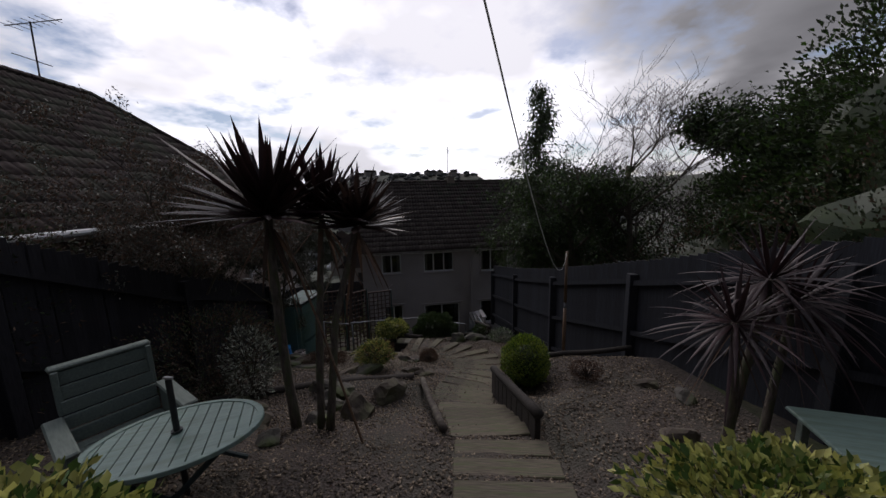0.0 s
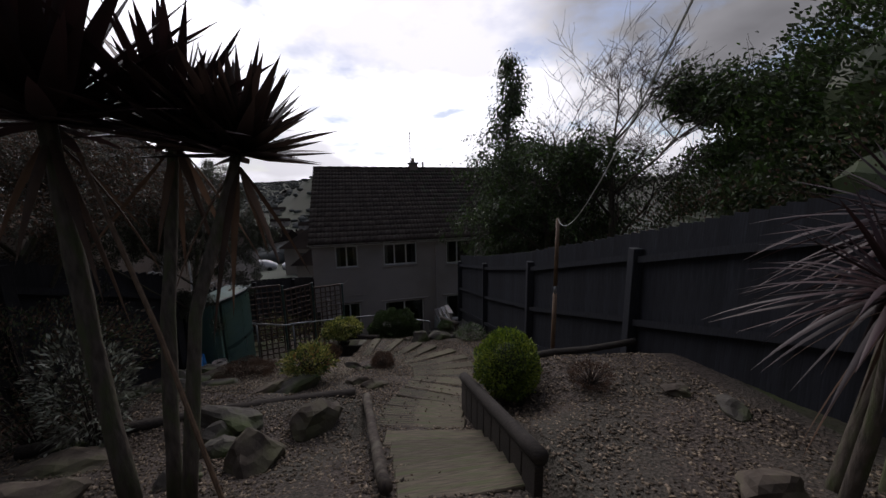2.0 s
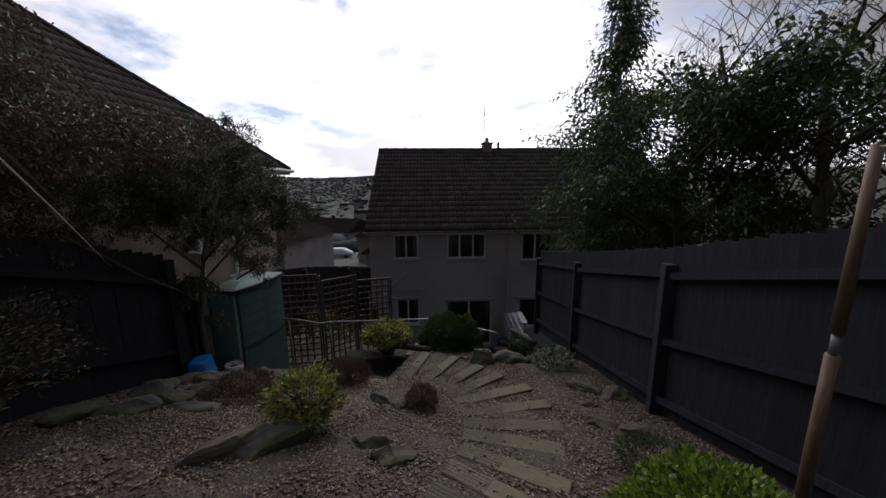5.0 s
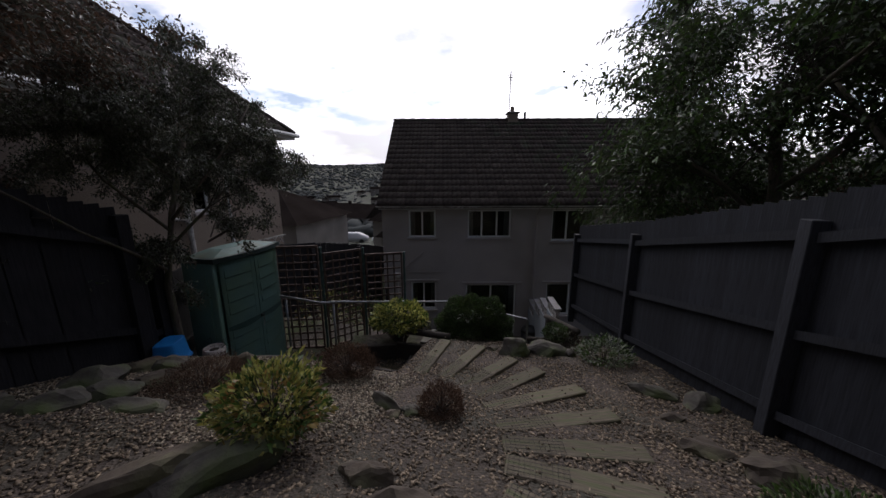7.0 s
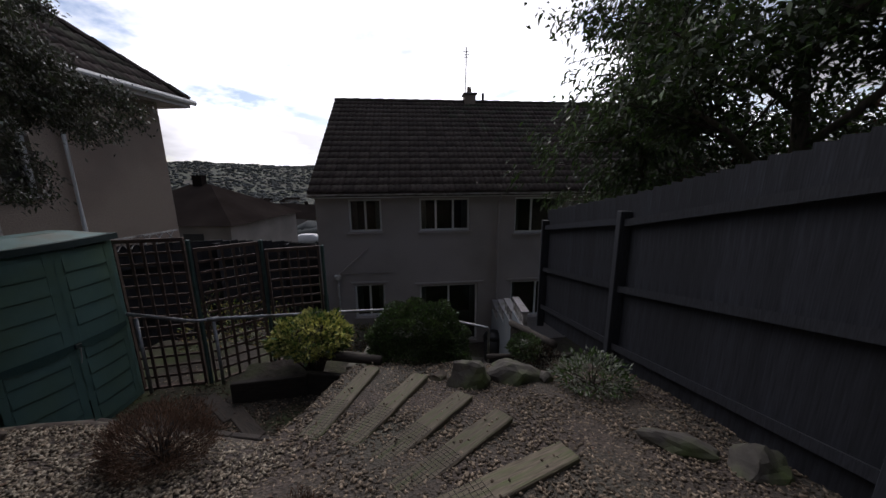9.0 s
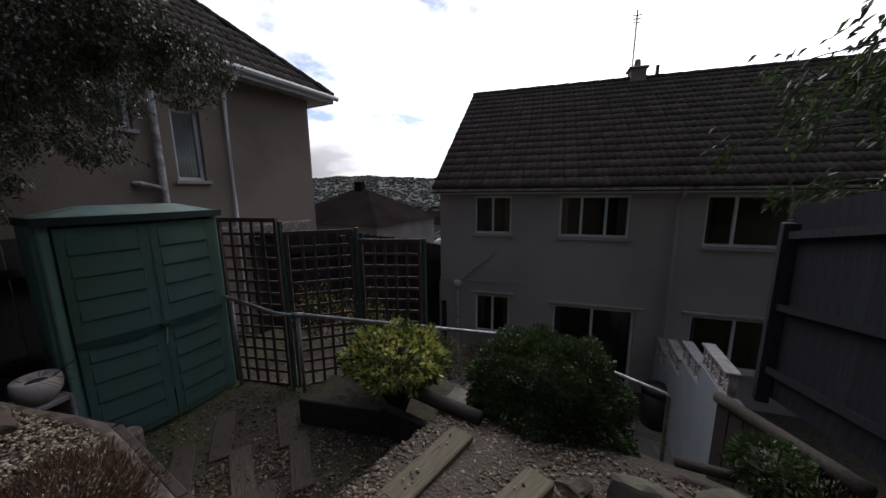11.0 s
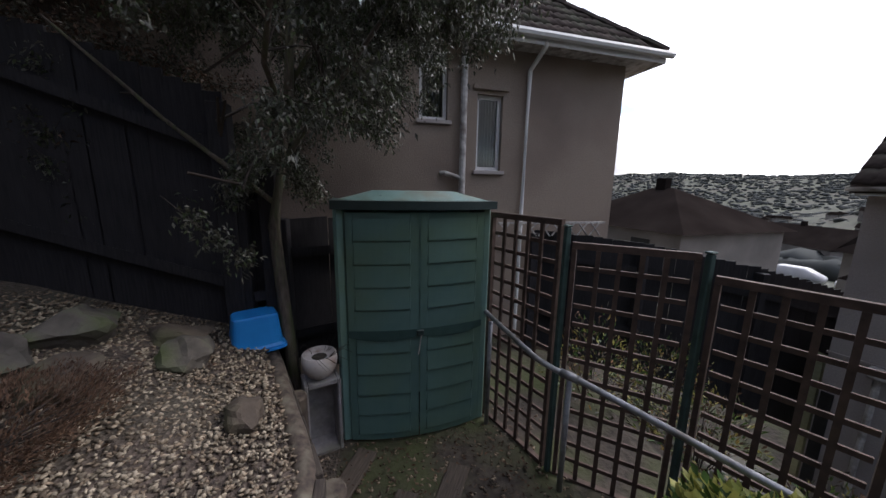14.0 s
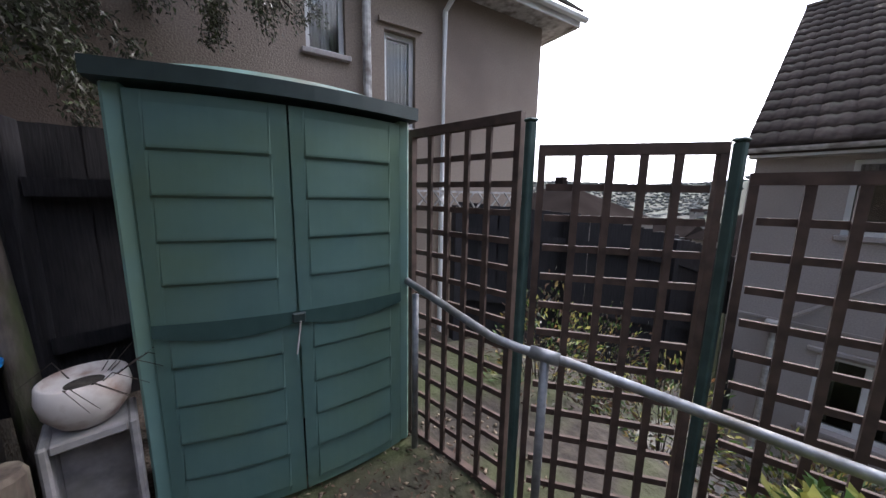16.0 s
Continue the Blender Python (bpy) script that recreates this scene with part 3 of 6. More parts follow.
def build_house():
    h = thing("house", (-3.81, 15.28, 0), rz=14, label="two-storey semi-detached house with grey-beige render and a brown tiled roof", category="house")
    holes = [(1.92, 2.82, -1.71, -0.80), (3.88, 5.32, -1.73, -0.80), (6.66, 8.08, -1.85, -0.80), (9.9, 11.2, -1.85, -0.80),
             (1.95, 2.82, -4.26, -3.26), (3.84, 5.58, -5.22, -3.36), (6.62, 8.1, -4.5, -3.34)]
    part("wall", wall_mesh(HX0, HX1, -5.5, EAVE_Z, holes, 0.28), M["render1"], h, "grey-beige rendered wall")
    bm = bmesh.new()
    dep = (RIDGE_Y - HOUSE_Y) * 2
    for x in (HX0, HX1 - 0.28):
        vs = []
        for xx in (x, x + 0.28):
            vs.append([bm.verts.new(p) for p in ((xx, 0.281, -5.5), (xx, dep, -5.5), (xx, dep, EAVE_Z), (xx, dep / 2, RIDGE_Z - 0.08), (xx, 0.281, EAVE_Z + 0.2))])
        bm.faces.new(vs[0][::-1]); bm.faces.new(vs[1])
        for k in range(5):
            bm.faces.new((vs[0][k], vs[0][(k + 1) % 5], vs[1][(k + 1) % 5], vs[1][k]))
    box(bm, HX0 + 0.281, HX1 - 0.281, dep - 0.28, dep, -5.5, EAVE_Z)
    part("gable_wall", bm, M["render1"], h)
    # floor, ceiling and back wall, coloured dark as if in room shade
    part("inner_floor", boxed(HX0 + 0.3, HX1 - 0.3, 0.29, dep - 0.3, -2.75, -2.55), M["unlit_room"], h)
    part("inner_ceiling", boxed(HX0 + 0.3, HX1 - 0.3, 0.29, dep - 0.3, EAVE_Z - 0.12, EAVE_Z - 0.02), M["unlit_room"], h)
    part("inner_wall", boxed(HX0 + 0.3, HX1 - 0.3, 2.6, 2.7, -5.3, EAVE_Z - 0.13), M["unlit_room"], h)
    bars = {0: [2.34], 1: [4.32, 4.82], 2: [7.15], 3: [10.5], 4: [2.36], 5: [4.68], 6: [7.4]}
    for i, (a, b, c, d) in enumerate(holes):
        window(h, a, b, c + 0.02 if i == 5 else c, d, bars[i], sill=i != 5)
    # lintels stand proud over the lower openings
    for a, b, z in ((1.85, 2.92, -3.22), (3.7, 5.75, -3.32), (6.45, 8.3, -3.3)):
        part("lintel", boxed(a, b, -0.05, -0.002, z, z + 0.06, bevel=0.01), M["render1"], h)
    # door at the left corner
    part("side_door", boxed(1.07, 1.2, -0.03, -0.004, -5.3, -3.5, bevel=0.006), M["black"], h, "dark narrow door in shade")
    # gutter, fascia and downpipes
    part("fascia", boxed(HX0 - 0.05, HX1, -0.28, -0.25, EAVE_Z - 0.13, EAVE_Z + 0.02), M["white"], h, "white fascia board")
    part("soffit", boxed(HX0 - 0.05, HX1, -0.25, -0.004, EAVE_Z - 0.13, EAVE_Z - 0.10), M["dirty_white"], h)
    bm = bmesh.new()
    n = 8
    rows = []
    for x in (HX0 - 0.12, HX1):
        rows.append([bm.verts.new((x, -0.335 + 0.055 * math.cos(t), EAVE_Z - 0.02 + 0.055 * math.sin(t))) for t in (math.pi + math.pi * k / n for k in range(n + 1))])
    for k in range(n):
        bm.faces.new((rows[0][k], rows[0][k + 1], rows[1][k + 1], rows[1][k]))
    bmesh.ops.solidify(bm, geom=bm.faces[:], thickness=0.006)
    part("gutter", bm, M["dirty_white"], h, "weathered white gutter")
    part("downpipe", tubed([(6.15, -0.33, EAVE_Z - 0.08), (6.15, -0.3, EAVE_Z - 0.16), (6.15, -0.07, EAVE_Z - 0.32), (6.15, -0.07, -5.3)], 0.038), M["render1"], h, "pale downpipe")
    part("hopper", boxed(1.42, 1.62, -0.14, -0.004, -3.06, -2.92, bevel=0.02), M["dirty_white"], h, "white hopper head")
    part("downpipe", tubed([(1.52, -0.07, -3.05), (1.52, -0.07, -5.3)], 0.036), M["dirty_white"], h, "white downpipe")
    part("waste_pipe", tubed([(2.38, -0.04, -2.18), (2.32, -0.06, -2.24), (1.57, -0.07, -2.9)], 0.025), M["render1"], h)
    part("ledge", boxed(HX0 - 0.02, 3.1, -0.02, -0.002, -2.93, -2.9), M["render1"], h)
    # roof
    roof = new("roof"); roof.parent = h
    pitch = Vector((0, RIDGE_Y - (HOUSE_Y - 0.32), RIDGE_Z - EAVE_Z))
    bm = bmesh.new()
    x0, x1 = HX0 - 0.1, HX1
    ya, za, yb, zb = -0.3, EAVE_Z, RIDGE_Y - HOUSE_Y, RIDGE_Z
    for s in (0, 1):
        f = [(x0, ya if not s else 2 * yb - ya, za), (x1, ya if not s else 2 * yb - ya, za), (x1, yb, zb), (x0, yb, zb)]
        lo = [bm.verts.new((p[0], p[1], p[2] - 0.1)) for p in f]
        hi = [bm.verts.new(p) for p in f]
        bm.faces.new(hi); bm.faces.new(lo[::-1])
        for k in range(4):
            bm.faces.new((lo[k], lo[(k + 1) % 4], hi[(k + 1) % 4], hi[k]))
    part("roof_deck", bm, M["tile"], roof)
    bm = bmesh.new()
    k = int((x1 - x0) / 0.45)
    for i in range(k):
        a = x0 + i * 0.45
        tube(bm, [(a, yb, zb + 0.0), (a + 0.45, yb, zb + 0.006)], [0.10, 0.115], 8, squash=0.8)
    part("ridge_tiles", bm, M["tile"], roof, kind="stuff")
    tiled_slope(roof, (x0, ya - 0.02, za + 0.004), (1, 0, 0), pitch, x1 - x0, pitch.length, lambda u, v: True, lambda u, v: u + v * 0.7)
    # chimney with pots and an aerial
    c = new("chimney"); c.parent = h
    part("stack", boxed(5.87, 6.29, yb - 0.2, yb + 0.25, zb - 0.5, zb + 0.25, bevel=0.01), M["render2"], c)
    part("cap", boxed(5.81, 6.35, yb - 0.26, yb + 0.31, zb + 0.252, zb + 0.31, bevel=0.015), M["concrete"], c)
    part("chimney_pot", tubed([(6.07, yb, zb + 0.31), (6.07, yb, zb + 0.55)], [0.1, 0.08], 12), M["render2"], c)
    part("vent_pipe", tubed([(6.62, yb, zb), (6.62, yb, zb + 0.34)], 0.05, 10), M["dark_metal"], h)
    bm = tubed([(5.93, yb, zb + 0.2), (5.95, yb, zb + 1.95)], 0.02, 6)
    for dz, w in ((1.8, 0.12), (1.7, 0.1), (1.6, 0.08)):
        tube(bm, [(5.95 - w, yb, zb + dz), (5.95 + w, yb, zb + dz)], 0.012, 5)
    part("aerial", bm, M["dark_metal"], h, "thin roof aerial")


build_house()


# ---- the neighbour's house on the left ----
def build_neighbour():
    # its wall runs along y; local x is world y, local y points away from the garden
    h = thing("house", (-4.033, 0.027, 0), rz=4, label="neighbouring two-storey house with brown pebble-dash render and a hipped tiled roof", category="house")
    base = pose(0, 0, 0, 0, 0, 90)
    holes = [(10.87, 11.29, -0.46, 0.66), (9.97, 10.40, 0.24, 1.20), (9.25, 9.90, -2.10, -1.22)]
    y0, y1, ez = 3.2, 13.52, 1.42
    part("wall", wall_mesh(y0, y1, -5.2, ez, holes, 0.28), M["render2"], h, "brown rough-cast wall", at=base)
    bm = bmesh.new()
    box(bm, -7.0, -0.281, y1 - 0.28, y1, -5.2, ez)
    box(bm, -7.0, -0.281, y0, y0 + 0.28, -5.2, ez)
    box(bm, -7.0, -6.8, y0 + 0.281, y1 - 0.281, -5.2, ez)
    part("end_wall", bm, M["render2"], h)
    # dark sheet behind the panes, with the room's shade in its colour
    part("inner_wall", boxed(-3, -2.9, y0 + 0.3, y1 - 0.3, -5, ez - 0.1), M["unlit_room"], h)
    window(h, *holes[0], [], base=base)
    window(h, *holes[2], [9.52], base=base)
    w = window(h, *holes[1], [], base=base)
    part("transom", boxed(10.036, 10.364, 0.078, 0.142, 1.0, 1.04), M["white"], w)
    part("lintel", boxed(10.79, 11.37, -0.05, -0.002, 0.72, 0.78), M["render2"], h, at=base)
    part("downpipe", tubed([(11.74, -0.40, ez - 0.05), (11.74, -0.38, ez - 0.15), (11.69, -0.06, ez - 0.38), (11.68, -0.06, -1.4), (11.68, -0.06, -4.9)], 0.036), M["white"], h, "white plastic downpipe", at=base)
    part("soil_pipe", tubed([(10.62, -0.09, ez + 0.75), (10.62, -0.09, -5.0)], 0.05, 10), M["dirty_white"], h, "peeling white cast-iron soil pipe", at=base)
    part("waste_pipe", tubed([(10.62, -0.09, -0.6), (10.35, -0.08, -0.52), (10.3, -0.01, -0.52)], 0.035, 8), M["dirty_white"], h, at=base)
    # roof: hipped, eaves 0.5 m out
    e = 0.40
    xa, xb, ya, yb = e, -7.2, y0 - e, y1 + 0.40
    rx, rz = (xa + xb) / 2, 4.75
    k = (xa - xb) / 2
    P = [(xa, ya, ez), (xa, yb, ez), (xb, yb, ez), (xb, ya, ez), (rx, yb - k, rz), (rx, ya + k, rz)]
    bm = bmesh.new()
    v = [bm.verts.new(p) for p in P]
    for f in ((0, 1, 4, 5), (1, 2, 4), (2, 3, 5, 4), (3, 0, 5), (3, 2, 1, 0)):
        bm.faces.new([v[i] for i in f])
    roof = new("roof"); roof.parent = h
    part("roof_deck", bm, M["tile"], roof)
    up = Vector((rx - xa, 0, rz - ez)); L0 = up.length
    wd = yb - ya
    # seen slope faces the garden
    tiled_slope(roof, (xa + 0.02, ya, ez + 0.006), (0, 1, 0), up, wd, L0,
                lambda u, vv: (vv / L0) * k < u < wd - (vv / L0) * k - 0.05, lambda u, vv: 1e9)
    bm = bmesh.new()
    A, B = Vector(P[1]), Vector(P[4])
    n = 16
    for i in range(n):
        tube(bm, [A.lerp(B, i / n) + Vector((0, 0, .03)), A.lerp(B, (i + 1.04) / n) + Vector((0, 0, .03))], [0.10, 0.12], 8, squash=0.7)
    A, B = Vector(P[4]), Vector(P[5])
    for i in range(n):
        tube(bm, [A.lerp(B, i / n) + Vector((0, 0, .03)), A.lerp(B, (i + 1.04) / n) + Vector((0, 0, .03))], [0.10, 0.12], 8, squash=0.7)
    part("ridge_tiles", bm, M["tile"], roof, kind="stuff")
    part("soffit", boxed(0.002, xa - 0.02, ya, yb - 0.02, ez - 0.10, ez - 0.07), M["dirty_white"], h, "weathered white soffit")
    part("soffit", boxed(-7, 0.0, y1 + 0.002, yb - 0.02, ez - 0.10, ez - 0.07), M["dirty_white"], h)
    bm = boxed(xa - 0.018, xa, ya, yb, ez - 0.14, ez + 0.01)
    box(bm, -7, xa - 0.02, yb - 0.018, yb, ez - 0.14, ez + 0.01)
    part("fascia", bm, M["white"], h, "white fascia")
    part("gutter", tubed([(xa + 0.06, ya, ez - 0.03), (xa + 0.06, yb + 0.06, ez - 0.03)], 0.055, 8), M["white"], h, "white gutter")
    ax = thing("aerial", (-4.8 + rx, 8.9, rz), "old television aerial on a thin mast", "aerial")
    bm = tubed([(0, 0, -0.05), (0.05, 0, 1.35)], 0.018, 6)
    tube(bm, [(-0.5, -0.1, 1.25), (0.75, 0.1, 1.4)], 0.012, 5)
    for i in range(7):
        x = -0.45 + i * 0.18
        tube(bm, [(x, -0.2, 1.27 + i * .018), (x, 0.2, 1.27 + i * .018)], 0.007, 4)
    tube(bm, [(-0.6, 0, 0.7), (0.4, 0, 0.35)], 0.01, 5)
    part("mast", bm, M["dark_metal"], ax)


build_neighbour()


# ---- boundary fences ----
def featherboard(w, h):
    bm = bmesh.new()
    x = [0, w]
    v = [bm.verts.new(p) for p in ((0, 0, 0), (w, 0, 0), (w, 0.022, 0), (0, 0.008, 0), (0, 0, h), (w, 0, h), (w, 0.022, h), (0, 0.008, h))]
    for f in ((3, 2, 1, 0), (4, 5, 6, 7), (0, 1, 5, 4), (1, 2, 6, 5), (2, 3, 7, 6), (3, 0, 4, 7)):
        bm.faces.new([v[i] for i in f])
    return bm


def fence_run(name, pts, tops, bottoms, mat, label, post_over=0.0, rails=(0.16, 0.85, 1.5), board_over=0.22, side=1, board_w=0.125):
    """Posts at pts, rails between them on the garden side, boards behind. tops: rail tops at the posts."""
    f = thing(name, (pts[0][0], pts[0][1], bottoms[0]), label, "fence")
    o = Vector((pts[0][0], pts[0][1], bottoms[0]))
    rnd = random.Random(3)
    for i, p in enumerate(pts):
        z0, z1 = bottoms[i] - 0.1 - o.z, tops[i] + post_over - o.z
        part("post", boxed(p[0] - o.x - 0.065, p[0] - o.x + 0.065, p[1] - o.y - 0.065, p[1] - o.y + 0.065, z0, z1, bevel=0.006), mat, f)
    bm = as_mesh("board", featherboard(board_w + 0.012, 1.0), mat)
    for i in range(len(pts) - 1):
        a, b = Vector((*pts[i], 0)), Vector((*pts[i + 1], 0))
        d = (b - a); L0 = d.length; d.normalize()
        nrm = Vector((-d.y, d.x, 0)) * side
        for r in rails:
            bmr = bmesh.new()
            for s, e in ((0.066, L0 - 0.066),):
                A, B = a + d * s, a + d * e
                za = tops[i] - r; zb = tops[i + 1] - r
                vs = []
                for P, z in ((A, za), (B, zb)):
                    P = P - o
                    vs.append([bmr.verts.new((P.x + nrm.x * q, P.y + nrm.y * q, z - o.z + t)) for q, t in ((-0.035, 0), (-0.035, -0.085), (0.04, -0.085), (0.04, -0.03))])
                bmr.faces.new(vs[0]); bmr.faces.new(vs[1][::-1])
                for k in range(4):
                    bmr.faces.new((vs[0][k], vs[1][k], vs[1][(k + 1) % 4], vs[0][(k + 1) % 4]))
            part("rail", bmr, mat, f)
        n = int(L0 / board_w)
        ang = math.degrees(math.atan2(d.y, d.x))
        for k in range(n):
            s = k * L0 / n
            t = s / L0
            zt = tops[i] + (tops[i + 1] - tops[i]) * t + board_over + rnd.uniform(-.012, .012)
            zb = bottoms[i] + (bottoms[i + 1] - bottoms[i]) * t - 0.03
            P = a + d * s + nrm * (0.042 if side > 0 else 0.064) - o
            q = part("board", bm, None, f, at=Matrix.Translation((P.x, P.y, zb - o.z)) @ pose(0, 0, 0, 0, rnd.uniform(-.3, .3), ang) @ Matrix.Diagonal((1, 1, zt - zb, 1)))
    return f


def build_fences():
    # right-hand fence, falling with the slope; posts 2.4 m apart
    pts, tops, bots = [], [], []
    for i, (x, y, z) in enumerate(((5.9, 1.75, 1.75), (5.27, 4.10, 1.12), (4.64, 6.44, 0.47), (4.01, 8.79, -0.17), (3.5, 11.3, -0.72), (2.98, 13.6, -1.12))):
        pts.append((x, y)); tops.append(z); bots.append(z - 2.0)
    fence_run("fence", pts, tops, bots, M["fence"], "dark blue-grey painted timber fence with vertical featheredge boards", side=-1, rails=(0.03, 0.85, 1.62), board_over=0.24, post_over=0.06)
    # left-hand fence, stepping down
    fence_run("fence", [(-2.62, -0.5), (-2.62, 1.7), (-2.62, 3.9), (-2.6, 6.05), (-2.58, 8.2)], [2.6, 2.2, 1.52, 0.55, -0.16], [.6, .2, -.5, -1.35, -2.05], M["fence_brown"],
              "dark stained timber fence with upright boards", side=1, rails=(0.25, 1.3), board_over=0.05)
    fence_run("fence", [(-2.6, 8.26), (-2.62, 8.48)], [-0.6, -0.6], [-2.1, -2.2], M["fence_brown"], "lower dark stained fence end beside the shed", side=1, rails=(0.25, 1.0), board_over=0.0)
    fence_run("fence", [(-2.72, 8.52), (-3.3, 9.9)], [-1.02, -1.02], [-2.3, -2.95], M["fence_brown"], "dark stained fence behind the shed", side=1, rails=(0.25, 1.0), board_over=0.0)
    # a dark fence of the gardens below, seen through the trellis
    fence_run("fence", [(-4.7, 11.9), (-4.0, 13.4), (-3.35, 14.9), (-3.3, 16.9)], [-1.45, -1.6, -1.9, -2.4], [-3.4, -3.7, -4.2, -4.9], M["fence_brown"],
              "dark weathered board fence of the garden below", side=1, rails=(0.3, 1.3), board_over=0.05, board_w=0.15)


build_fences()


# ---- timber steps and edgings ----
def sleeper(corners, z, label, mat="sleeper", h=0.14, group="sleeper steps", mesh_grip=True):
    """A sleeper from its left end to its right end: corners are the ends of its long middle line, w its width."""
    (x0, y0), (x1, y1), w = corners
    L0 = math.hypot(x1 - x0, y1 - y0)
    s = thing("sleeper", ((x0 + x1) / 2, (y0 + y1) / 2, z), label, "timber step", group, rz=math.degrees(math.atan2(y1 - y0, x1 - x0)))
    bm = boxed(-L0 / 2, L0 / 2, -w / 2, w / 2, -h, 0, bevel=0.009)
    bmesh.ops.subdivide_edges(bm, edges=[e for e in bm.edges if e.calc_length() > L0 * 0.8], cuts=9)
    sd = x0 * 3.3 + y0
    for v in bm.verts:
        v.co += Vector((0, 0.006 * noise.noise(Vector((v.co.x * 3, sd, v.co.y))), 0.006 * noise.noise(Vector((v.co.x * 2.5, v.co.y * 9, sd)))))
    part("timber", bm, M[mat], s)
    if mesh_grip:
        bm = bmesh.new()
        a, b = -L0 / 2 + 0.02, -L0 / 2 + L0 * 0.42
        k = int((b - a) / 0.035)
        for i in range(k + 1):
            x = a + (b - a) * i / k
            tube(bm, [(x, -w / 2 + 0.01, 0.004), (x, w / 2 - 0.01, 0.004)], 0.0013, 3, cap=False)
        for j in range(6):
            y = -w / 2 + 0.01 + (w - 0.02) * j / 5
            tube(bm, [(a, y, 0.004), (b, y, 0.004)], 0.0013, 3, cap=False)
        part("wire_mesh", bm, M["dark_metal"], s, "wire mesh stapled on for grip")
    return s


def stones_on_steps(spans):
    rng = random.Random(12)
    bm = bmesh.new()
    for (x0, y0), (x1, y1), z0, z1 in spans:
        for _ in range(14):
            t, o = rng.random(), rng.uniform(-0.085, 0.085)
            x, y = x0 + (x1 - x0) * t - o * 0.3, y0 + (y1 - y0) * t + o
            r = rng.uniform(0.006, 0.013)
            m = Matrix.Translation((x, y, z0 + (z1 - z0) * t + r * 0.4)) @ Euler((rng.random(), rng.random(), 6 * rng.random())).to_matrix().to_4x4() @ Matrix.Diagonal((1.3, 1, 0.7, 1))
            bmesh.ops.create_icosphere(bm, subdivisions=1, radius=r, matrix=m)
    tagged(new("loose_stones", as_mesh("loose_stones", bm, M["pebble"])), "small gravel stones scattered on the timber steps", "gravel", kind="stuff")


def build_steps():
    lab = "weathered timber sleeper step with wire mesh, laid in gravel"
    # the straight flight at the top
    for x0, x1, y in ((1.91, 2.82, 2.94), (1.91, 2.81, 3.28), (1.89, 2.80, 3.61), (1.89, 2.78, 3.95)):
        sleeper(((x0, y), (x1, y + 0.02), 0.2), bank(x0, y) + 0.03, "weathered timber sleeper step across the gravel", mesh_grip=False)
    for x0, x1, y, dy in ((1.83, 2.76, 4.27, .14), (1.79, 2.74, 4.48, .12), (1.75, 2.70, 4.69, .1), (1.70, 2.66, 4.90, .0), (1.62, 2.52, 5.12, -.04)):
        sleeper(((x0, y), (x1, y + dy), 0.195), bank(2.2, y + dy / 2) + 0.04, "broad timber landing plank", mesh_grip=False, group="landing planks")
    # the winding flight
    W = [((1.48, 5.60), (2.38, 5.44)), ((1.46, 5.93), (2.38, 5.70)), ((1.50, 6.25), (2.40, 5.96)),
         ((1.58, 6.56), (2.42, 6.22)), ((1.67, 6.86), (2.50, 6.48)), ((1.73, 7.16), (2.64, 6.84)), ((1.72, 7.47), (2.70, 7.43)),
         ((1.69, 7.74), (2.76, 7.95)), ((1.63, 8.01), (2.70, 8.60)), ((1.49, 8.36), (2.49, 9.17)), ((1.39, 8.62), (2.06, 9.60)),
         ((1.20, 8.88), (1.70, 9.90)), ((0.90, 9.02), (1.20, 10.24)), ((0.58, 9.04), (0.62, 10.34))]
    spans = []
    for a, b in W:
        # each one follows the fall of the ground along its length
        za, zb = ground_z(*a), bank(*b)
        s = sleeper((a, b, 0.175), (za + zb) / 2 + 0.035, lab)
        run = math.hypot(b[0] - a[0], b[1] - a[1])
        spans.append((a, b, (za + zb) / 2 + 0.035 - 0.375 * (zb - za), (za + zb) / 2 + 0.035 + 0.375 * (zb - za)))
        s.matrix_basis = s.matrix_basis @ pose(0, 0, 0, 0, -0.75 * math.degrees(math.atan2(zb - za, run)), 0)
    stones_on_steps(spans)
    for i, x in enumerate((0.40, 0.16)):
        sleeper(((x, 9.05), (x - 0.05, 10.33), 0.22), -2.55 - 0.15 * i, "dark damp timber step", "sleeper_dark", h=0.2, mesh_grip=False)
    # sleepers let into the low terrace
    for i, (x, y, a) in enumerate(((-1.9, 9.05, 62), (-1.45, 9.35, 64), (-1.62, 9.75, 60), (-1.0, 9.6, 66), (-0.75, 9.95, 58), (-1.25, 10.15, 62), (-0.45, 9.5, 68))):
        dx, dy = 0.34 * math.cos(radians(a + 90)), 0.34 * math.sin(radians(a + 90))
        sleeper(((x - dx, y - dy), (x + dx, y + dy), 0.17), -2.895, "sunken dark timber paving plank", "sleeper_damp", mesh_grip=False, group="terrace planks")


def log_rail(pts, r, label, name="log_edging", mat="log"):
    o = Vector(pts[0])
    t = thing(name, o, label, "garden edging")
    P = []
    for a, b in zip(pts, pts[1:]):
        a, b = Vector(a) - o, Vector(b) - o
        n = 5
        P += [a.lerp(b, i / n) for i in range(n)]
    P.append(Vector(pts[-1]) - o)
    for i, p in enumerate(P):
        p += Vector((noise.noise(p * 3 + o), noise.noise(p * 3 + o + Vector((9, 0, 0))), 0)) * 0.012
    part("log", tubed(P, [r * (1 + 0.12 * noise.noise(Vector((i * 0.7, r, o.x)))) for i in range(len(P))], 10), M[mat], t, smooth=True)
    return t


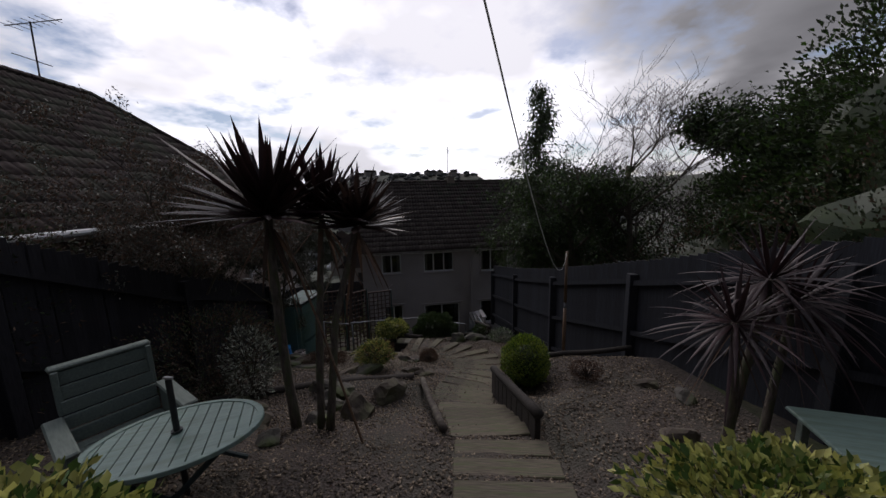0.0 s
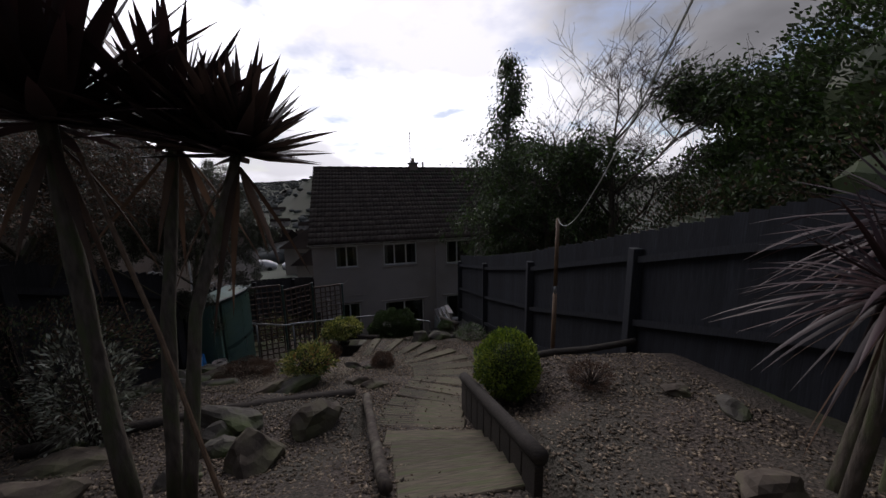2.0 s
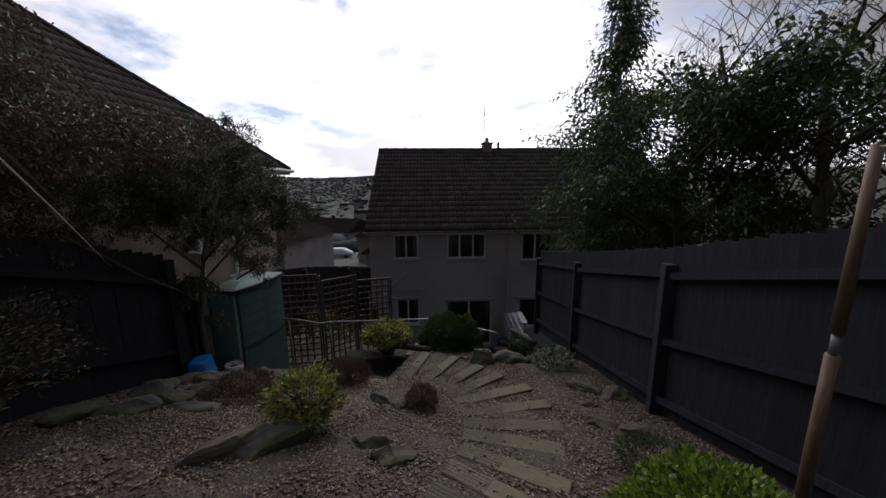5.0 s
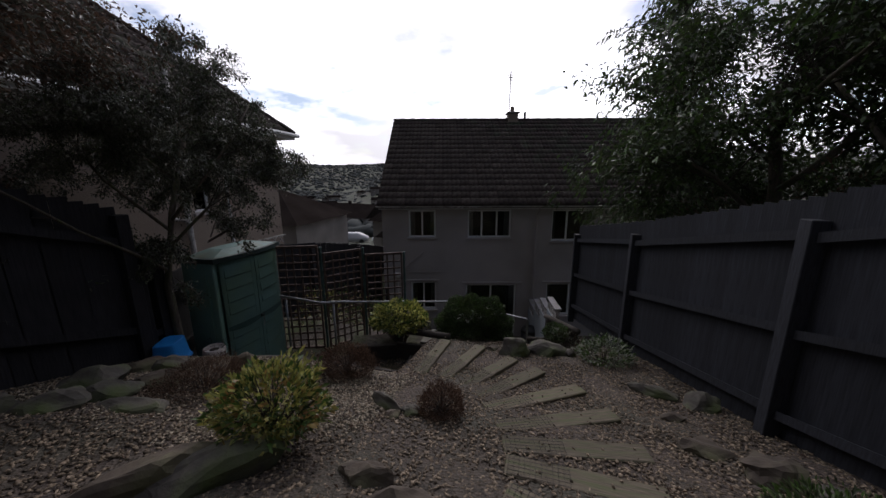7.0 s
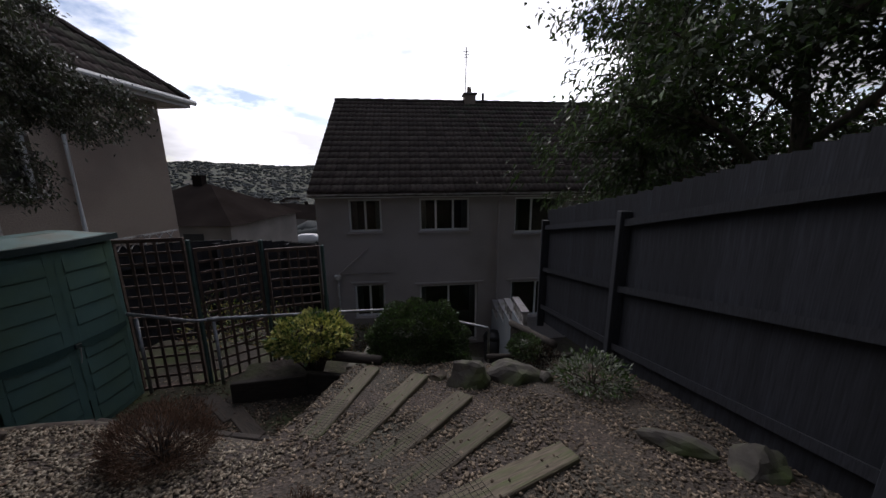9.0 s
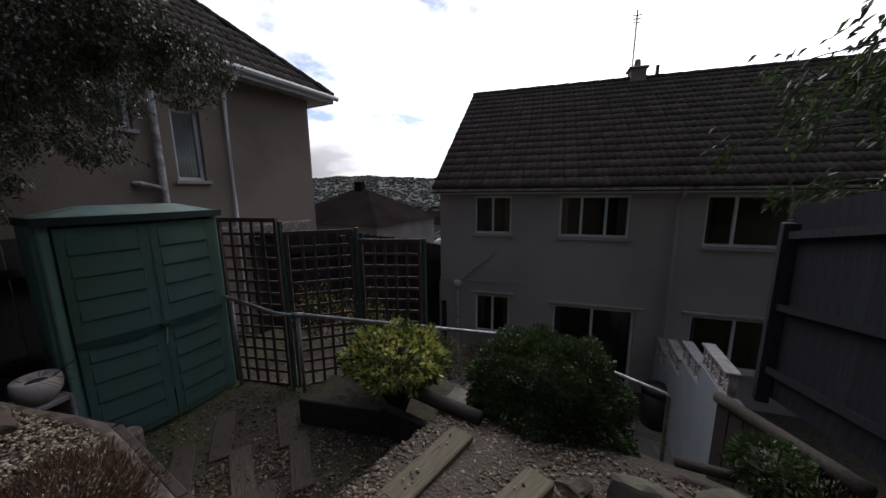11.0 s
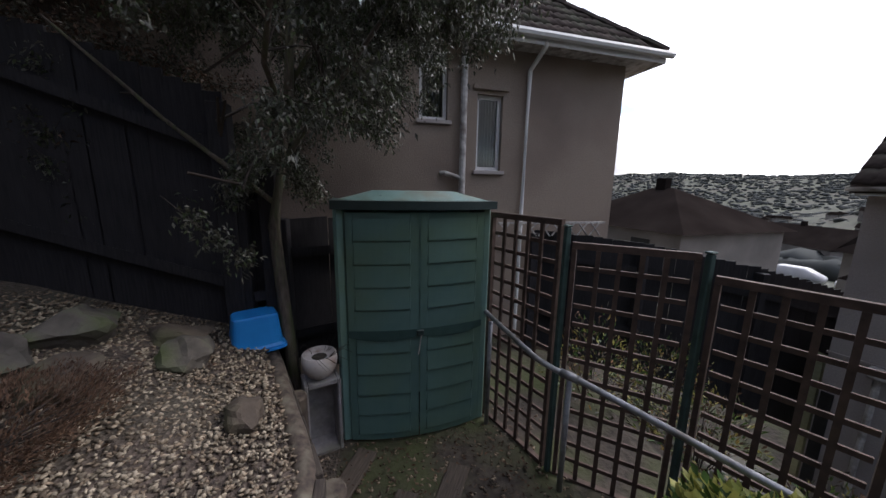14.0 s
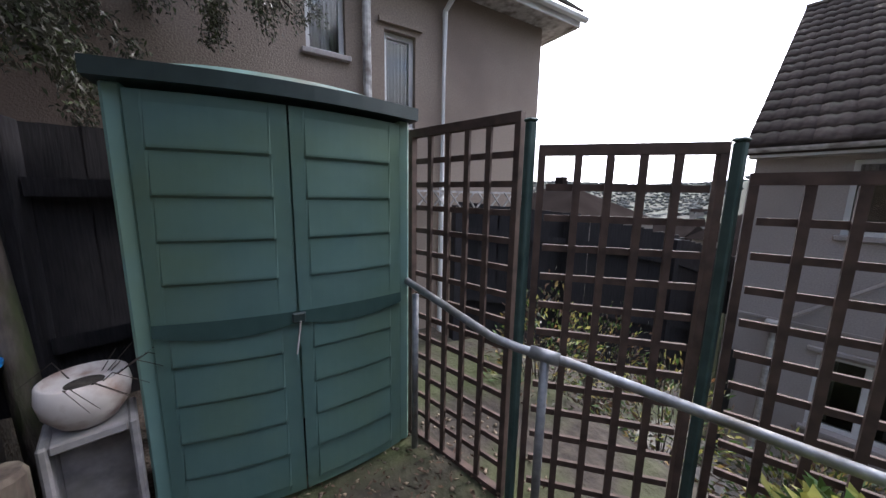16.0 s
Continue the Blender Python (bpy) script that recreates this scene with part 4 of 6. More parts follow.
def build_edgings():
    log_rail([(1.31, 5.84, -0.99), (1.52, 5.1, -0.84), (1.76, 4.28, -0.61)], 0.045, "round timber edging log beside the steps")
    log_rail([(1.17, 5.90, -0.99), (0.5, 5.82, -1.0), (-0.1, 5.70, -1.0), (-0.87, 5.38, -0.94), (-1.5, 5.05, -0.9)], 0.06, "long dark edging log across the gravel", mat="sleeper_dark")
    log_rail([(3.0, 6.00, -0.68), (3.5, 6.06, -0.64), (3.9, 6.10, -0.64), (4.6, 6.25, -0.62)], 0.04, "dark edging log holding the upper gravel bed", mat="sleeper_dark")
    log_rail([(-2.45, 8.45, -2.08), (-1.25, 8.93, -2.16), (0.45, 8.97, -2.22)], 0.065, "rounded log rail edging the gravel above the terrace")
    log_rail([(0.62, 10.62, -2.44), (0.0, 10.62, -2.42), (-0.3, 10.6, -2.42)], 0.06, "dark log on top of the step wall", mat="sleeper_dark")
    log_rail([(1.9, 10.98, -2.50), (3.1, 11.15, -2.50)], 0.035, "thin log edging at the end of the gravel", mat="sleeper_dark")
    # retaining boards beside the top flight
    w = thing("retaining_wall", (2.41, 5.9, -1.6), "dark upright timber boards holding back the gravel bed beside the steps", "retaining wall")
    a, b = Vector((2.41, 5.86)), Vector((2.72, 4.18))
    n = 9
    for i in range(n):
        p = a.lerp(b, i / n)
        top = -0.79 + (i / n) * 0.46
        z0 = bank(p.x, p.y) - 0.12
        part("board", boxed(-0.03, 0.03, -0.184, -0.002, z0, top - 0.03, bevel=0.008), M["sleeper_dark"], w,
             at=Matrix.Translation((p.x - 2.41, p.y - 5.9, 1.6)) @ pose(0, 0, 0, 0, 0, 10.5))
    P = [(a.lerp(b, i / 10).x - 2.41, a.lerp(b, i / 10).y - 5.9, 1.6 - 0.80 + 0.46 * i / 10) for i in range(11)]
    part("top_log", tubed(P, 0.055, 10), M["sleeper_dark"], w, smooth=True)
    # boards that hold the gravel above the terrace
    w = thing("retaining_wall", (-1.2, 8.98, -2.9), "dark timber boards below the edging log", "retaining wall")
    for i in range(12):
        x = -2.4 + i * 0.24
        y = 8.98 + (min(0, x + 1.2)) * 0.40
        part("board", boxed(0, 0.235, -0.025, 0.025, 0.0, 0.76, bevel=0.006), M["sleeper_dark"], w, at=pose(x + 1.2, y - 8.98 + 0.03, 0, 0, 0, 21 if x < -1.2 else 0))
    w = thing("retaining_wall", (2.28, 11.92, -3.6), "dark timber boards with a log on top, holding the bank by the pale wall", "retaining wall")
    for i in range(7):
        k = i / 7
        part("board", boxed(-0.025, 0.025, -0.145, -0.002, 0, 1.13 + 0.18 * k, bevel=0.006), M["sleeper_dark"], w, at=pose(0.42 * k, -0.95 * k, 0, 0, 0, 24))
    part("top_log", tubed([(0.44 * k / 6 - 0.01, -1.0 * k / 6, 1.15 + 0.2 * k / 6) for k in range(7)], 0.05, 10), M["sleeper_dark"], w, smooth=True)
    for x, y in ((-2.05, 8.72), (-1.22, 9.06)):
        t = thing("log_post", (x, y, -2.95), "short round timber post with a dark sawn top", "post")
        part("post", tubed([(0, 0, 0), (0, 0, 0.70), (0, 0, 0.72)], [0.07, 0.07, 0.06], 12), M["log"], t, smooth=False)
    # the box of dark boards on the far side of the lowest steps
    t = thing("timber_planter", (-0.72, 10.4, -2.95), "low dark timber planter edge with soil behind", "planter")
    part("front", boxed(-0.45, 0.42, -0.04, 0.04, 0, 0.30, bevel=0.01), M["sleeper_dark"], t, at=pose(0, 0, 0, 0, 0, 18))
    part("soil", boxed(-0.42, 0.40, 0.041, 0.5, 0.0, 0.25), M["earth"], t, at=pose(0, 0, 0, 0, 0, 18))
    t = thing("timber_planter", (0.1, 10.55, -2.95), "dark timber side of the lowest steps", "planter")
    part("front", boxed(-0.42, 0.55, -0.04, 0.04, 0, 0.33, bevel=0.01), M["sleeper_dark"], t)


build_steps()
build_edgings()


# ---- rocks ----
ROCKS = [  # x, y, sizes, turn, warm
    (0.86, 5.36, .28, .22, .20, 15, 1), (0.10, 5.42, .42, .20, .15, -8, 0), (0.66, 4.78, .24, .2, .24, 70, 1), (0.28, 5.0, .22, .15, .12, 10, 0), (0.1, 5.3, .2, .16, .1, 40, 0),
    (-0.9, 4.85, .42, .22, .10, 5, 1), (-0.55, 4.25, .4, .24, .12, 15, 1), (0.05, 3.95, .16, .12, .1, 15, 0), (-1.2, 5.2, .3, .2, .1, 30, 0), (0.25, 4.55, .15, .12, .1, 60, 0),
    (-0.25, 6.62, .42, .15, .15, 50, 1), (0.02, 6.78, .44, .16, .18, 48, 0), (0.88, 7.06, .2, .11, .09, 10, 1), (1.16, 6.90, .21, .13, .10, 20, 1),
    (0.62, 8.05, .22, .08, .09, -25, 0), (0.84, 8.0, .10, .07, .06, 10, 0), (0.72, 7.9, .08, .06, .05, 50, 1),
    (-1.35, 7.25, .35, .14, .06, 8, 0), (-1.7, 7.7, .26, .2, .10, 30, 1), (-1.55, 8.56, .15, .10, .11, 20, 1),
    (-2.1, 7.45, .30, .22, .14, 0, 0), (-2.05, 8.05, .26, .17, .12, 30, 0), (-1.75, 7.35, .24, .2, .13, 60, 0), (-2.2, 6.75, .28, .2, .12, 40, 0), (-2.25, 7.9, .25, .18, .10, 70, 1), (-1.85, 7.05, .24, .17, .1, 15, 0),
    (3.23, 8.22, .2, .13, .08, -10, 1), (3.50, 7.95, .27, .2, .12, 30, 1), (3.75, 7.7, .2, .15, .1, 60, 0),
    (3.32, 9.42, .24, .14, .1, -20, 0), (3.68, 9.2, .2, .15, .11, 40, 0), (3.25, 8.75, .14, .08, .05, 10, 1),
    (1.72, 10.25, .26, .2, .24, 30, 0), (2.2, 10.42, .33, .24, .18, 5, 0), (2.55, 10.45, .13, .1, .1, 60, 0), (2.75, 10.9, .2, .14, .09, 0, 1), (3.2, 10.95, .17, .12, .07, 20, 1), (1.38, 10.28, .11, .08, .07, 20, 1),
    (4.25, 5.1, .17, .12, .06, 25, 1), (4.5, 4.8, .18, .12, .08, 40, 0), (3.95, 3.95, .24, .14, .13, 10, 1), (4.15, 3.55, .42, .16, .1, -15, 1), (3.75, 3.45, .12, .1, .07, 0, 0),
]


def build_rocks():
    for i, (x, y, a, b, c, rz, warm) in enumerate(ROCKS):
        me = rock_mesh("rock", (a, b, c), i + 1, M["rock_warm" if warm else "rock"])
        ob = new("rock", me)
        ob.matrix_basis = pose(x, y, ground_z(x, y) + c * 0.32, 0, 0, rz)
        big = "large " if a > 0.25 else "small " if a < 0.14 else ""
        tagged(ob, f"{big}{'warm brown' if warm else 'grey'} weathered garden stone bedded in gravel", "rock", "garden rocks")


build_rocks()


# ---- the plastic shed ----
def build_shed():
    # front from (-2.28, 9.02) to (-2.45, 10.24); bowed doors face the terrace (+x)
    W, H = 1.28, 2.01
    s = thing("storage_shed", (-2.40, 9.64, -2.915), "green plastic storage shed with two panelled doors and dark lid rim", "shed", rz=93)
    # local x: along the front, local -y: outwards
    bow = lambda u: -0.10 * (1 - (2 * u / W) ** 2)
    D = 0.46
    for sx in (-1, 1):
        x = sx * (W / 2 - 0.035)
        part("corner_post", boxed(x - 0.035, x + 0.035, -0.02, 0.09, 0, H, bevel=0.012), M["shed"], s)
        part("side_panel", boxed(sx * W / 2 - 0.02, sx * W / 2 + 0.02, 0.091, D, 0, H), M["shed"], s)
    part("back_panel", boxed(-W / 2 + 0.021, W / 2 - 0.021, D, D + 0.03, 0, H), M["shed"], s)
    part("base", boxed(-W / 2 + 0.021, W / 2 - 0.021, 0.0, D, -0.02, 0.04), M["shed_dark"], s)
    for sx in (-1, 1):
        a, b = (0.004, W / 2 - 0.073) if sx > 0 else (-W / 2 + 0.073, -0.004)
        d = new("door"); d.parent = s
        bm = bmesh.new()
        nx, rows = 10, 10
        # panel profile: recessed fields with ridges between them
        zs, offs = [], []
        zlist = [0.03]
        field0, field1, rh = 0.07, H - 0.07, (H - 0.14) / rows
        for r in range(rows):
            z = field0 + r * rh
            zlist += [z + 0.001, z + 0.012, z + 0.022, z + rh - 0.004]
        zlist += [H - 0.03]
        us = [a, a + 0.055, a + 0.065] + [a + 0.065 + (b - a - 0.14) * i / 8 for i in range(1, 8)] + [b - 0.075, b - 0.065, b]
        if sx < 0:
            us = [a, a + 0.05, a + 0.06] + [a + 0.06 + (b - a - 0.14) * i / 8 for i in range(1, 8)] + [b - 0.08, b - 0.07, b]
        grid = []
        for zi, z in enumerate(zlist):
            row = []
            for ui, u in enumerate(us):
                infield = 2 <= ui <= len(us) - 3 and 0 < zi < len(zlist) - 1
                ph = ((z - field0) % rh) / rh
                out = 0.0
                if infield:
                    out = -0.004 if ph < 0.06 or ph > 0.97 else (0.009 if ph < 0.09 else 0.010 if ph < 0.16 else 0.003)
                if infield and abs(z - 1.02) < 0.03:
                    out = 0.0
                row.append(bm.verts.new((u, bow(u) - 0.03 - out, z)))
            grid.append(row)
        for i in range(len(grid) - 1):
            for j in range(len(us) - 1):
                bm.faces.new((grid[i][j], grid[i][j + 1], grid[i + 1][j + 1], grid[i + 1][j]))
        bmesh.ops.solidify(bm, geom=bm.faces[:], thickness=0.02)
        part("door_panel", bm, M["shed"], d, "green moulded door panel")
        # the dark band in the middle of the doors and its sag towards the lock
        bm = bmesh.new()
        lo, hi = [], []
        for i in range(9):
            u = a + (b - a) * i / 8
            sag = 0.035 * (1 - abs(2 * i / 8 - 1) ** 2)
            lo.append(bm.verts.new((u, bow(u) - 0.047, 0.975 - sag)))
            hi.append(bm.verts.new((u, bow(u) - 0.042, 1.03)))
        for i in range(8):
            bm.faces.new((lo[i], lo[i + 1], hi[i + 1], hi[i]))
        bmesh.ops.solidify(bm, geom=bm.faces[:], thickness=0.006)
        part("band", bm, M["shed_band"], d, "dark green band across the door")
    part("latch", boxed(-0.03, 0.03, bow(0) - 0.075, bow(0) - 0.05, 0.98, 1.03, bevel=0.006), M["shed_dark"], s)
    part("cable_tie", tubed([(0.005, bow(0) - 0.078, 0.99), (-0.01, bow(0) - 0.09, 0.9), (-0.02, bow(0) - 0.085, 0.83)], 0.004, 5), M["dirty_white"], s)
    # lid: dark rim that follows the bow, a low crowned top
    bm = bmesh.new()
    n = 12
    def ring(z, grow):
        pts = [(-W / 2 - grow + (W + 2 * grow) * i / n) for i in range(n + 1)]
        front = [bm.verts.new((u, bow(min(max(u, -W / 2), W / 2)) - 0.045 - grow, z)) for u in pts]
        return front + [bm.verts.new((W / 2 + grow, D + grow, z)), bm.verts.new((-W / 2 - grow, D + grow, z))]
    r0, r1 = ring(H - 0.005, 0.03), ring(H + 0.06, 0.03)
    k = len(r0)
    for i in range(k):
        bm.faces.new((r0[i], r0[(i + 1) % k], r1[(i + 1) % k], r1[i]))
    bm.faces.new(r0[::-1])
    bm.faces.new(r1)
    part("lid_rim", bm, M["shed_dark"], s, "dark green lid rim")
    bm = bmesh.new()
    r1 = ring(H + 0.062, -0.03)
    r2 = [bm.verts.new((v.co.x * 0.55, 0.2 + (v.co.y - 0.2) * 0.55, H + 0.135)) for v in r1]
    for i in range(k):
        bm.faces.new((r1[i], r1[(i + 1) % k], r2[(i + 1) % k], r2[i]))
    bm.faces.new(r2)
    part("lid", bm, M["shed_lid"], s, "pale green crowned lid")
    for x in (-0.3, 0.12):
        part("lid_clip", boxed(x, x + 0.1, -0.02, 0.0, H + 0.075, H + 0.10, bevel=0.004), M["shed_dark"], s)


build_shed()


# ---- trellis and handrail ----
def build_trellis():
    P = [(-2.53, 10.31), (-1.76, 10.60), (-1.24, 11.20), (-0.53, 11.55)]
    tops, bots = [-0.94, -0.97, -1.07, -1.20], [-2.98, -3.0, -3.0, -3.05]
    for i in range(3):
        a, b = Vector((*P[i], 0)), Vector((*P[i + 1], 0))
        L0 = (b - a).length
        t = thing("garden_trellis", (a.x, a.y, bots[i]), "dark brown square-lattice trellis panel between green posts", "trellis", "trellis panels", rz=math.degrees(math.atan2(b.y - a.y, b.x - a.x)))
        z1 = (tops[i] if i < 1 else tops[i] - 0.0) - bots[i]
        if i == 2:
            z1 -= 0.14
        if i == 1:
            z1 -= 0.12
        x0, x1 = 0.04, L0 - 0.04
        m = Matrix.Identity(4)
        fr = bmesh.new()
        box(fr, x0, x1, -0.02, 0.02, z1 - 0.045, z1); box(fr, x0, x1, -0.02, 0.02, 0.05, 0.09)
        box(fr, x0, x0 + 0.03, -0.02, 0.02, 0.091, z1 - 0.046); box(fr, x1 - 0.03, x1, -0.02, 0.02, 0.091, z1 - 0.046)
        part("frame", fr, M["trellis"], t)
        n = max(2, round((x1 - x0 - 0.08) / 0.135))
        lath = as_mesh("lath", boxed(-0.015, 0.015, -0.018, -0.001, 0.091, z1 - 0.046), M["trellis"])
        for k in range(1, n):
            part("lath", lath, None, t, at=Matrix.Translation((x0 + 0.04 + (x1 - x0 - 0.08) * k / n, 0, 0)))
        r = round((z1 - 0.14) / 0.135)
        lath = as_mesh("lath", boxed(x0 + 0.041, x1 - 0.041, 0.001, 0.018, -0.015, 0.015), M["trellis"])
        for k in range(1, r):
            part("lath", lath, None, t, at=Matrix.Translation((0, 0, 0.09 + (z1 - 0.135) * k / r)))
    for i in range(1, 4):
        t = thing("trellis_post", (*P[i], bots[i] - 0.05), "slim dark green painted trellis post", "post", "trellis posts")
        part("post", boxed(-0.02, 0.02, -0.02, 0.02, 0, tops[i] - bots[i] + 0.03, bevel=0.006), M["trellis_post"], t)
        part("cap", boxed(-0.025, 0.025, -0.025, 0.025, tops[i] - bots[i] + 0.031, tops[i] - bots[i] + 0.045, bevel=0.006), M["trellis_post"], t)
    # galvanised handrail
    R = [(-2.46, 10.26, -1.83), (-2.15, 10.33, -1.88), (-1.78, 10.45, -1.97), (-1.66, 10.52, -1.99), (-1.50, 10.64, -2.005), (-0.4, 11.35, -2.17), (0.50, 12.06, -2.36), (0.72, 12.3, -2.50)]
    o = Vector(R[0])
    t = thing("handrail", (o.x, o.y, -2.95), "galvanised steel tube handrail on posts beside the trellis", "handrail")
    q = Vector((o.x, o.y, -2.95))
    part("rail", tubed([Vector(p) - q for p in R], 0.021, 12), M["steel"], t, smooth=True)
    part("collar", tubed([Vector((-1.62, 10.55, -1.993)) - q, Vector((-1.52, 10.625, -2.003)) - q], 0.029, 12), M["steel"], t, smooth=True)
    for p in ((-2.33, 10.29, -1.90), (-1.57, 10.59, -2.01), (0.50, 12.06, -2.38)):
        base = -3.0 if p[0] < 0 else -3.9
        part("post", tubed([Vector((p[0], p[1], base)) - q, Vector(p) - q], 0.02, 10), M["steel"], t, smooth=True)
        part("foot", boxed(-0.05, 0.05, -0.05, 0.05, 0, 0.02, bevel=0.004), M["steel"], t, at=Matrix.Translation(Vector((p[0], p[1], base + .03)) - q))
    t = thing("handrail", (1.93, 11.99, -3.4), "short galvanised rail at the head of the lower steps", "handrail")
    part("rail", tubed([(-0.75, 0.35, 0.78), (-0.02, 0.0, 0.82), (0, 0, 0.79), (0, 0, 0)], 0.019, 10), M["steel"], t, smooth=True)
    part("post", tubed([(-0.6, 0.29, 0.78), (-0.6, 0.29, -0.3)], 0.017, 10), M["steel"], t, smooth=True)


build_trellis()


# ---- loose things by the shed ----
def loft(bm, secs, n=16, cap=True):
    """secs: rows of z, half width, half depth, corner power; rings joined."""
    rings = []
    for z, a, b, pw in secs:
        ring = []
        for k in range(n):
            t = 2 * math.pi * (k + 0.5) / n
            c, s = math.cos(t), math.sin(t)
            ring.append(bm.verts.new((a * math.copysign(abs(c) ** pw, c), b * math.copysign(abs(s) ** pw, s), z)))
        rings.append(ring)
    for p, q in zip(rings, rings[1:]):
        for k in range(n):
            bm.faces.new((p[k], p[(k + 1) % n], q[(k + 1) % n], q[k]))
    if cap:
        bm.faces.new(rings[0][::-1]); bm.faces.new(rings[-1])
    return bm


def build_loose():
    t = thing("plastic_tub", (-2.43, 8.36, ground_z(-2.43, 8.36) - 0.05), "bright blue plastic tub turned upside down on gravel", "tub", rz=116)
    part("tub_body", loft(bmesh.new(), [(0.015, .195, .15, .35), (0.03, .195, .15, .35), (0.05, .18, .138, .35), (0.27, .155, .115, .35), (0.28, .145, .105, .35)], 24), M["blue"], t)
    part("rim", loft(bmesh.new(), [(0.0, .205, .16, .35), (0.014, .205, .16, .35)], 24), M["blue"], t)
    t = thing("concrete_block", (-2.34, 8.84, -2.93), "hollow concrete block stood on end beside the shed", "block", rz=108)
    for x0, x1 in ((-0.14, -0.11), (0.11, 0.14)):
        part("side_wall", boxed(x0, x1, -0.11, 0.11, 0, 0.66, bevel=0.008), M["concrete"], t)
    for z0, z1 in ((0, 0.04), (0.62, 0.66)):
        part("end_wall", boxed(-0.109, 0.109, -0.11, 0.11, z0, z1, bevel=0.006), M["concrete"], t)
    part("web", boxed(-0.109, 0.109, 0.08, 0.105, 0.041, 0.619), M["concrete"], t)
    t = thing("plant_pot", (-2.34, 8.84, -2.269), "round cream ceramic pot with floral pattern and dry stems", "plant pot")
    part("bowl", loft(bmesh.new(), [(0, .06, .06, 1), (0.02, .09, .09, 1), (0.08, .13, .13, 1), (0.14, .14, .14, 1), (0.20, .132, .132, 1), (0.206, .124, .124, 1), (0.18, .116, .116, 1), (0.165, .01, .01, 1)], 24), M["ceramic"], t, smooth=True)
    part("soil", loft(bmesh.new(), [(0.166, .112, .112, 1), (0.172, .1, .1, 1)], 16), M["earth"], t)
    rnd = random.Random(8)
    segs = []
    for i in range(12):
        a, l = rnd.uniform(0, 6.28), rnd.uniform(.1, .25)
        p = Vector((0.05 * math.cos(a), .05 * math.sin(a), .15))
        q = p + Vector((math.cos(a) * l * .7, math.sin(a) * l * .7, l * .5)); r = q + Vector((math.cos(a + 1) * .1, math.sin(a + 1) * .1, -.08))
        segs += [(p, q, .003, .002), (q, r, .002, .001)]
    part("dry_stems", tubes_raw("dry_stems", segs, M["twig"], 4), None, t)
    # washing-line pole, and its line that rises back over the path
    t = thing("clothes_pole", (3.54, 6.2, -0.78), "brown wooden washing-line pole with a metal joint", "clothes pole")
    part("lower_pole", tubed([(0, 0, 0), (0.0, 0, 0.82)], [0.027, 0.025], 12), M["bamboo"], t, smooth=True)
    part("joint", tubed([(0, 0, 0.82), (0.0, 0, 0.92)], 0.016, 12), M["steel"], t, smooth=True)
    part("upper_pole", tubed([(0, 0, 0.92), (0.0, 0, 1.72)], [0.025, 0.02], 12), M["bamboo"], t, smooth=True)
    t = thing("washing_line", (3.54, 6.2, 0.93), "thin pale washing line sagging from the pole", "washing line")
    E = Vector((-2.26, -6.9, 2.94))
    P = [E * (i / 24) - Vector((0, 0, 0.81 * 4 * (i / 24) * (1 - i / 24))) for i in range(25)]
    part("line", tubed(P, 0.0019, 5), M["rope"], t)
    t = thing("line_post", (1.28, -0.75, ground_z(1.28, -0.75)), "tall timber post that holds the far end of the washing line", "post")
    part("post", tubed([(0, 0, -0.1), (0, 0, 3.95 - ground_z(1.28, -0.75))], 0.04, 10), M["bamboo"], t)


build_loose()


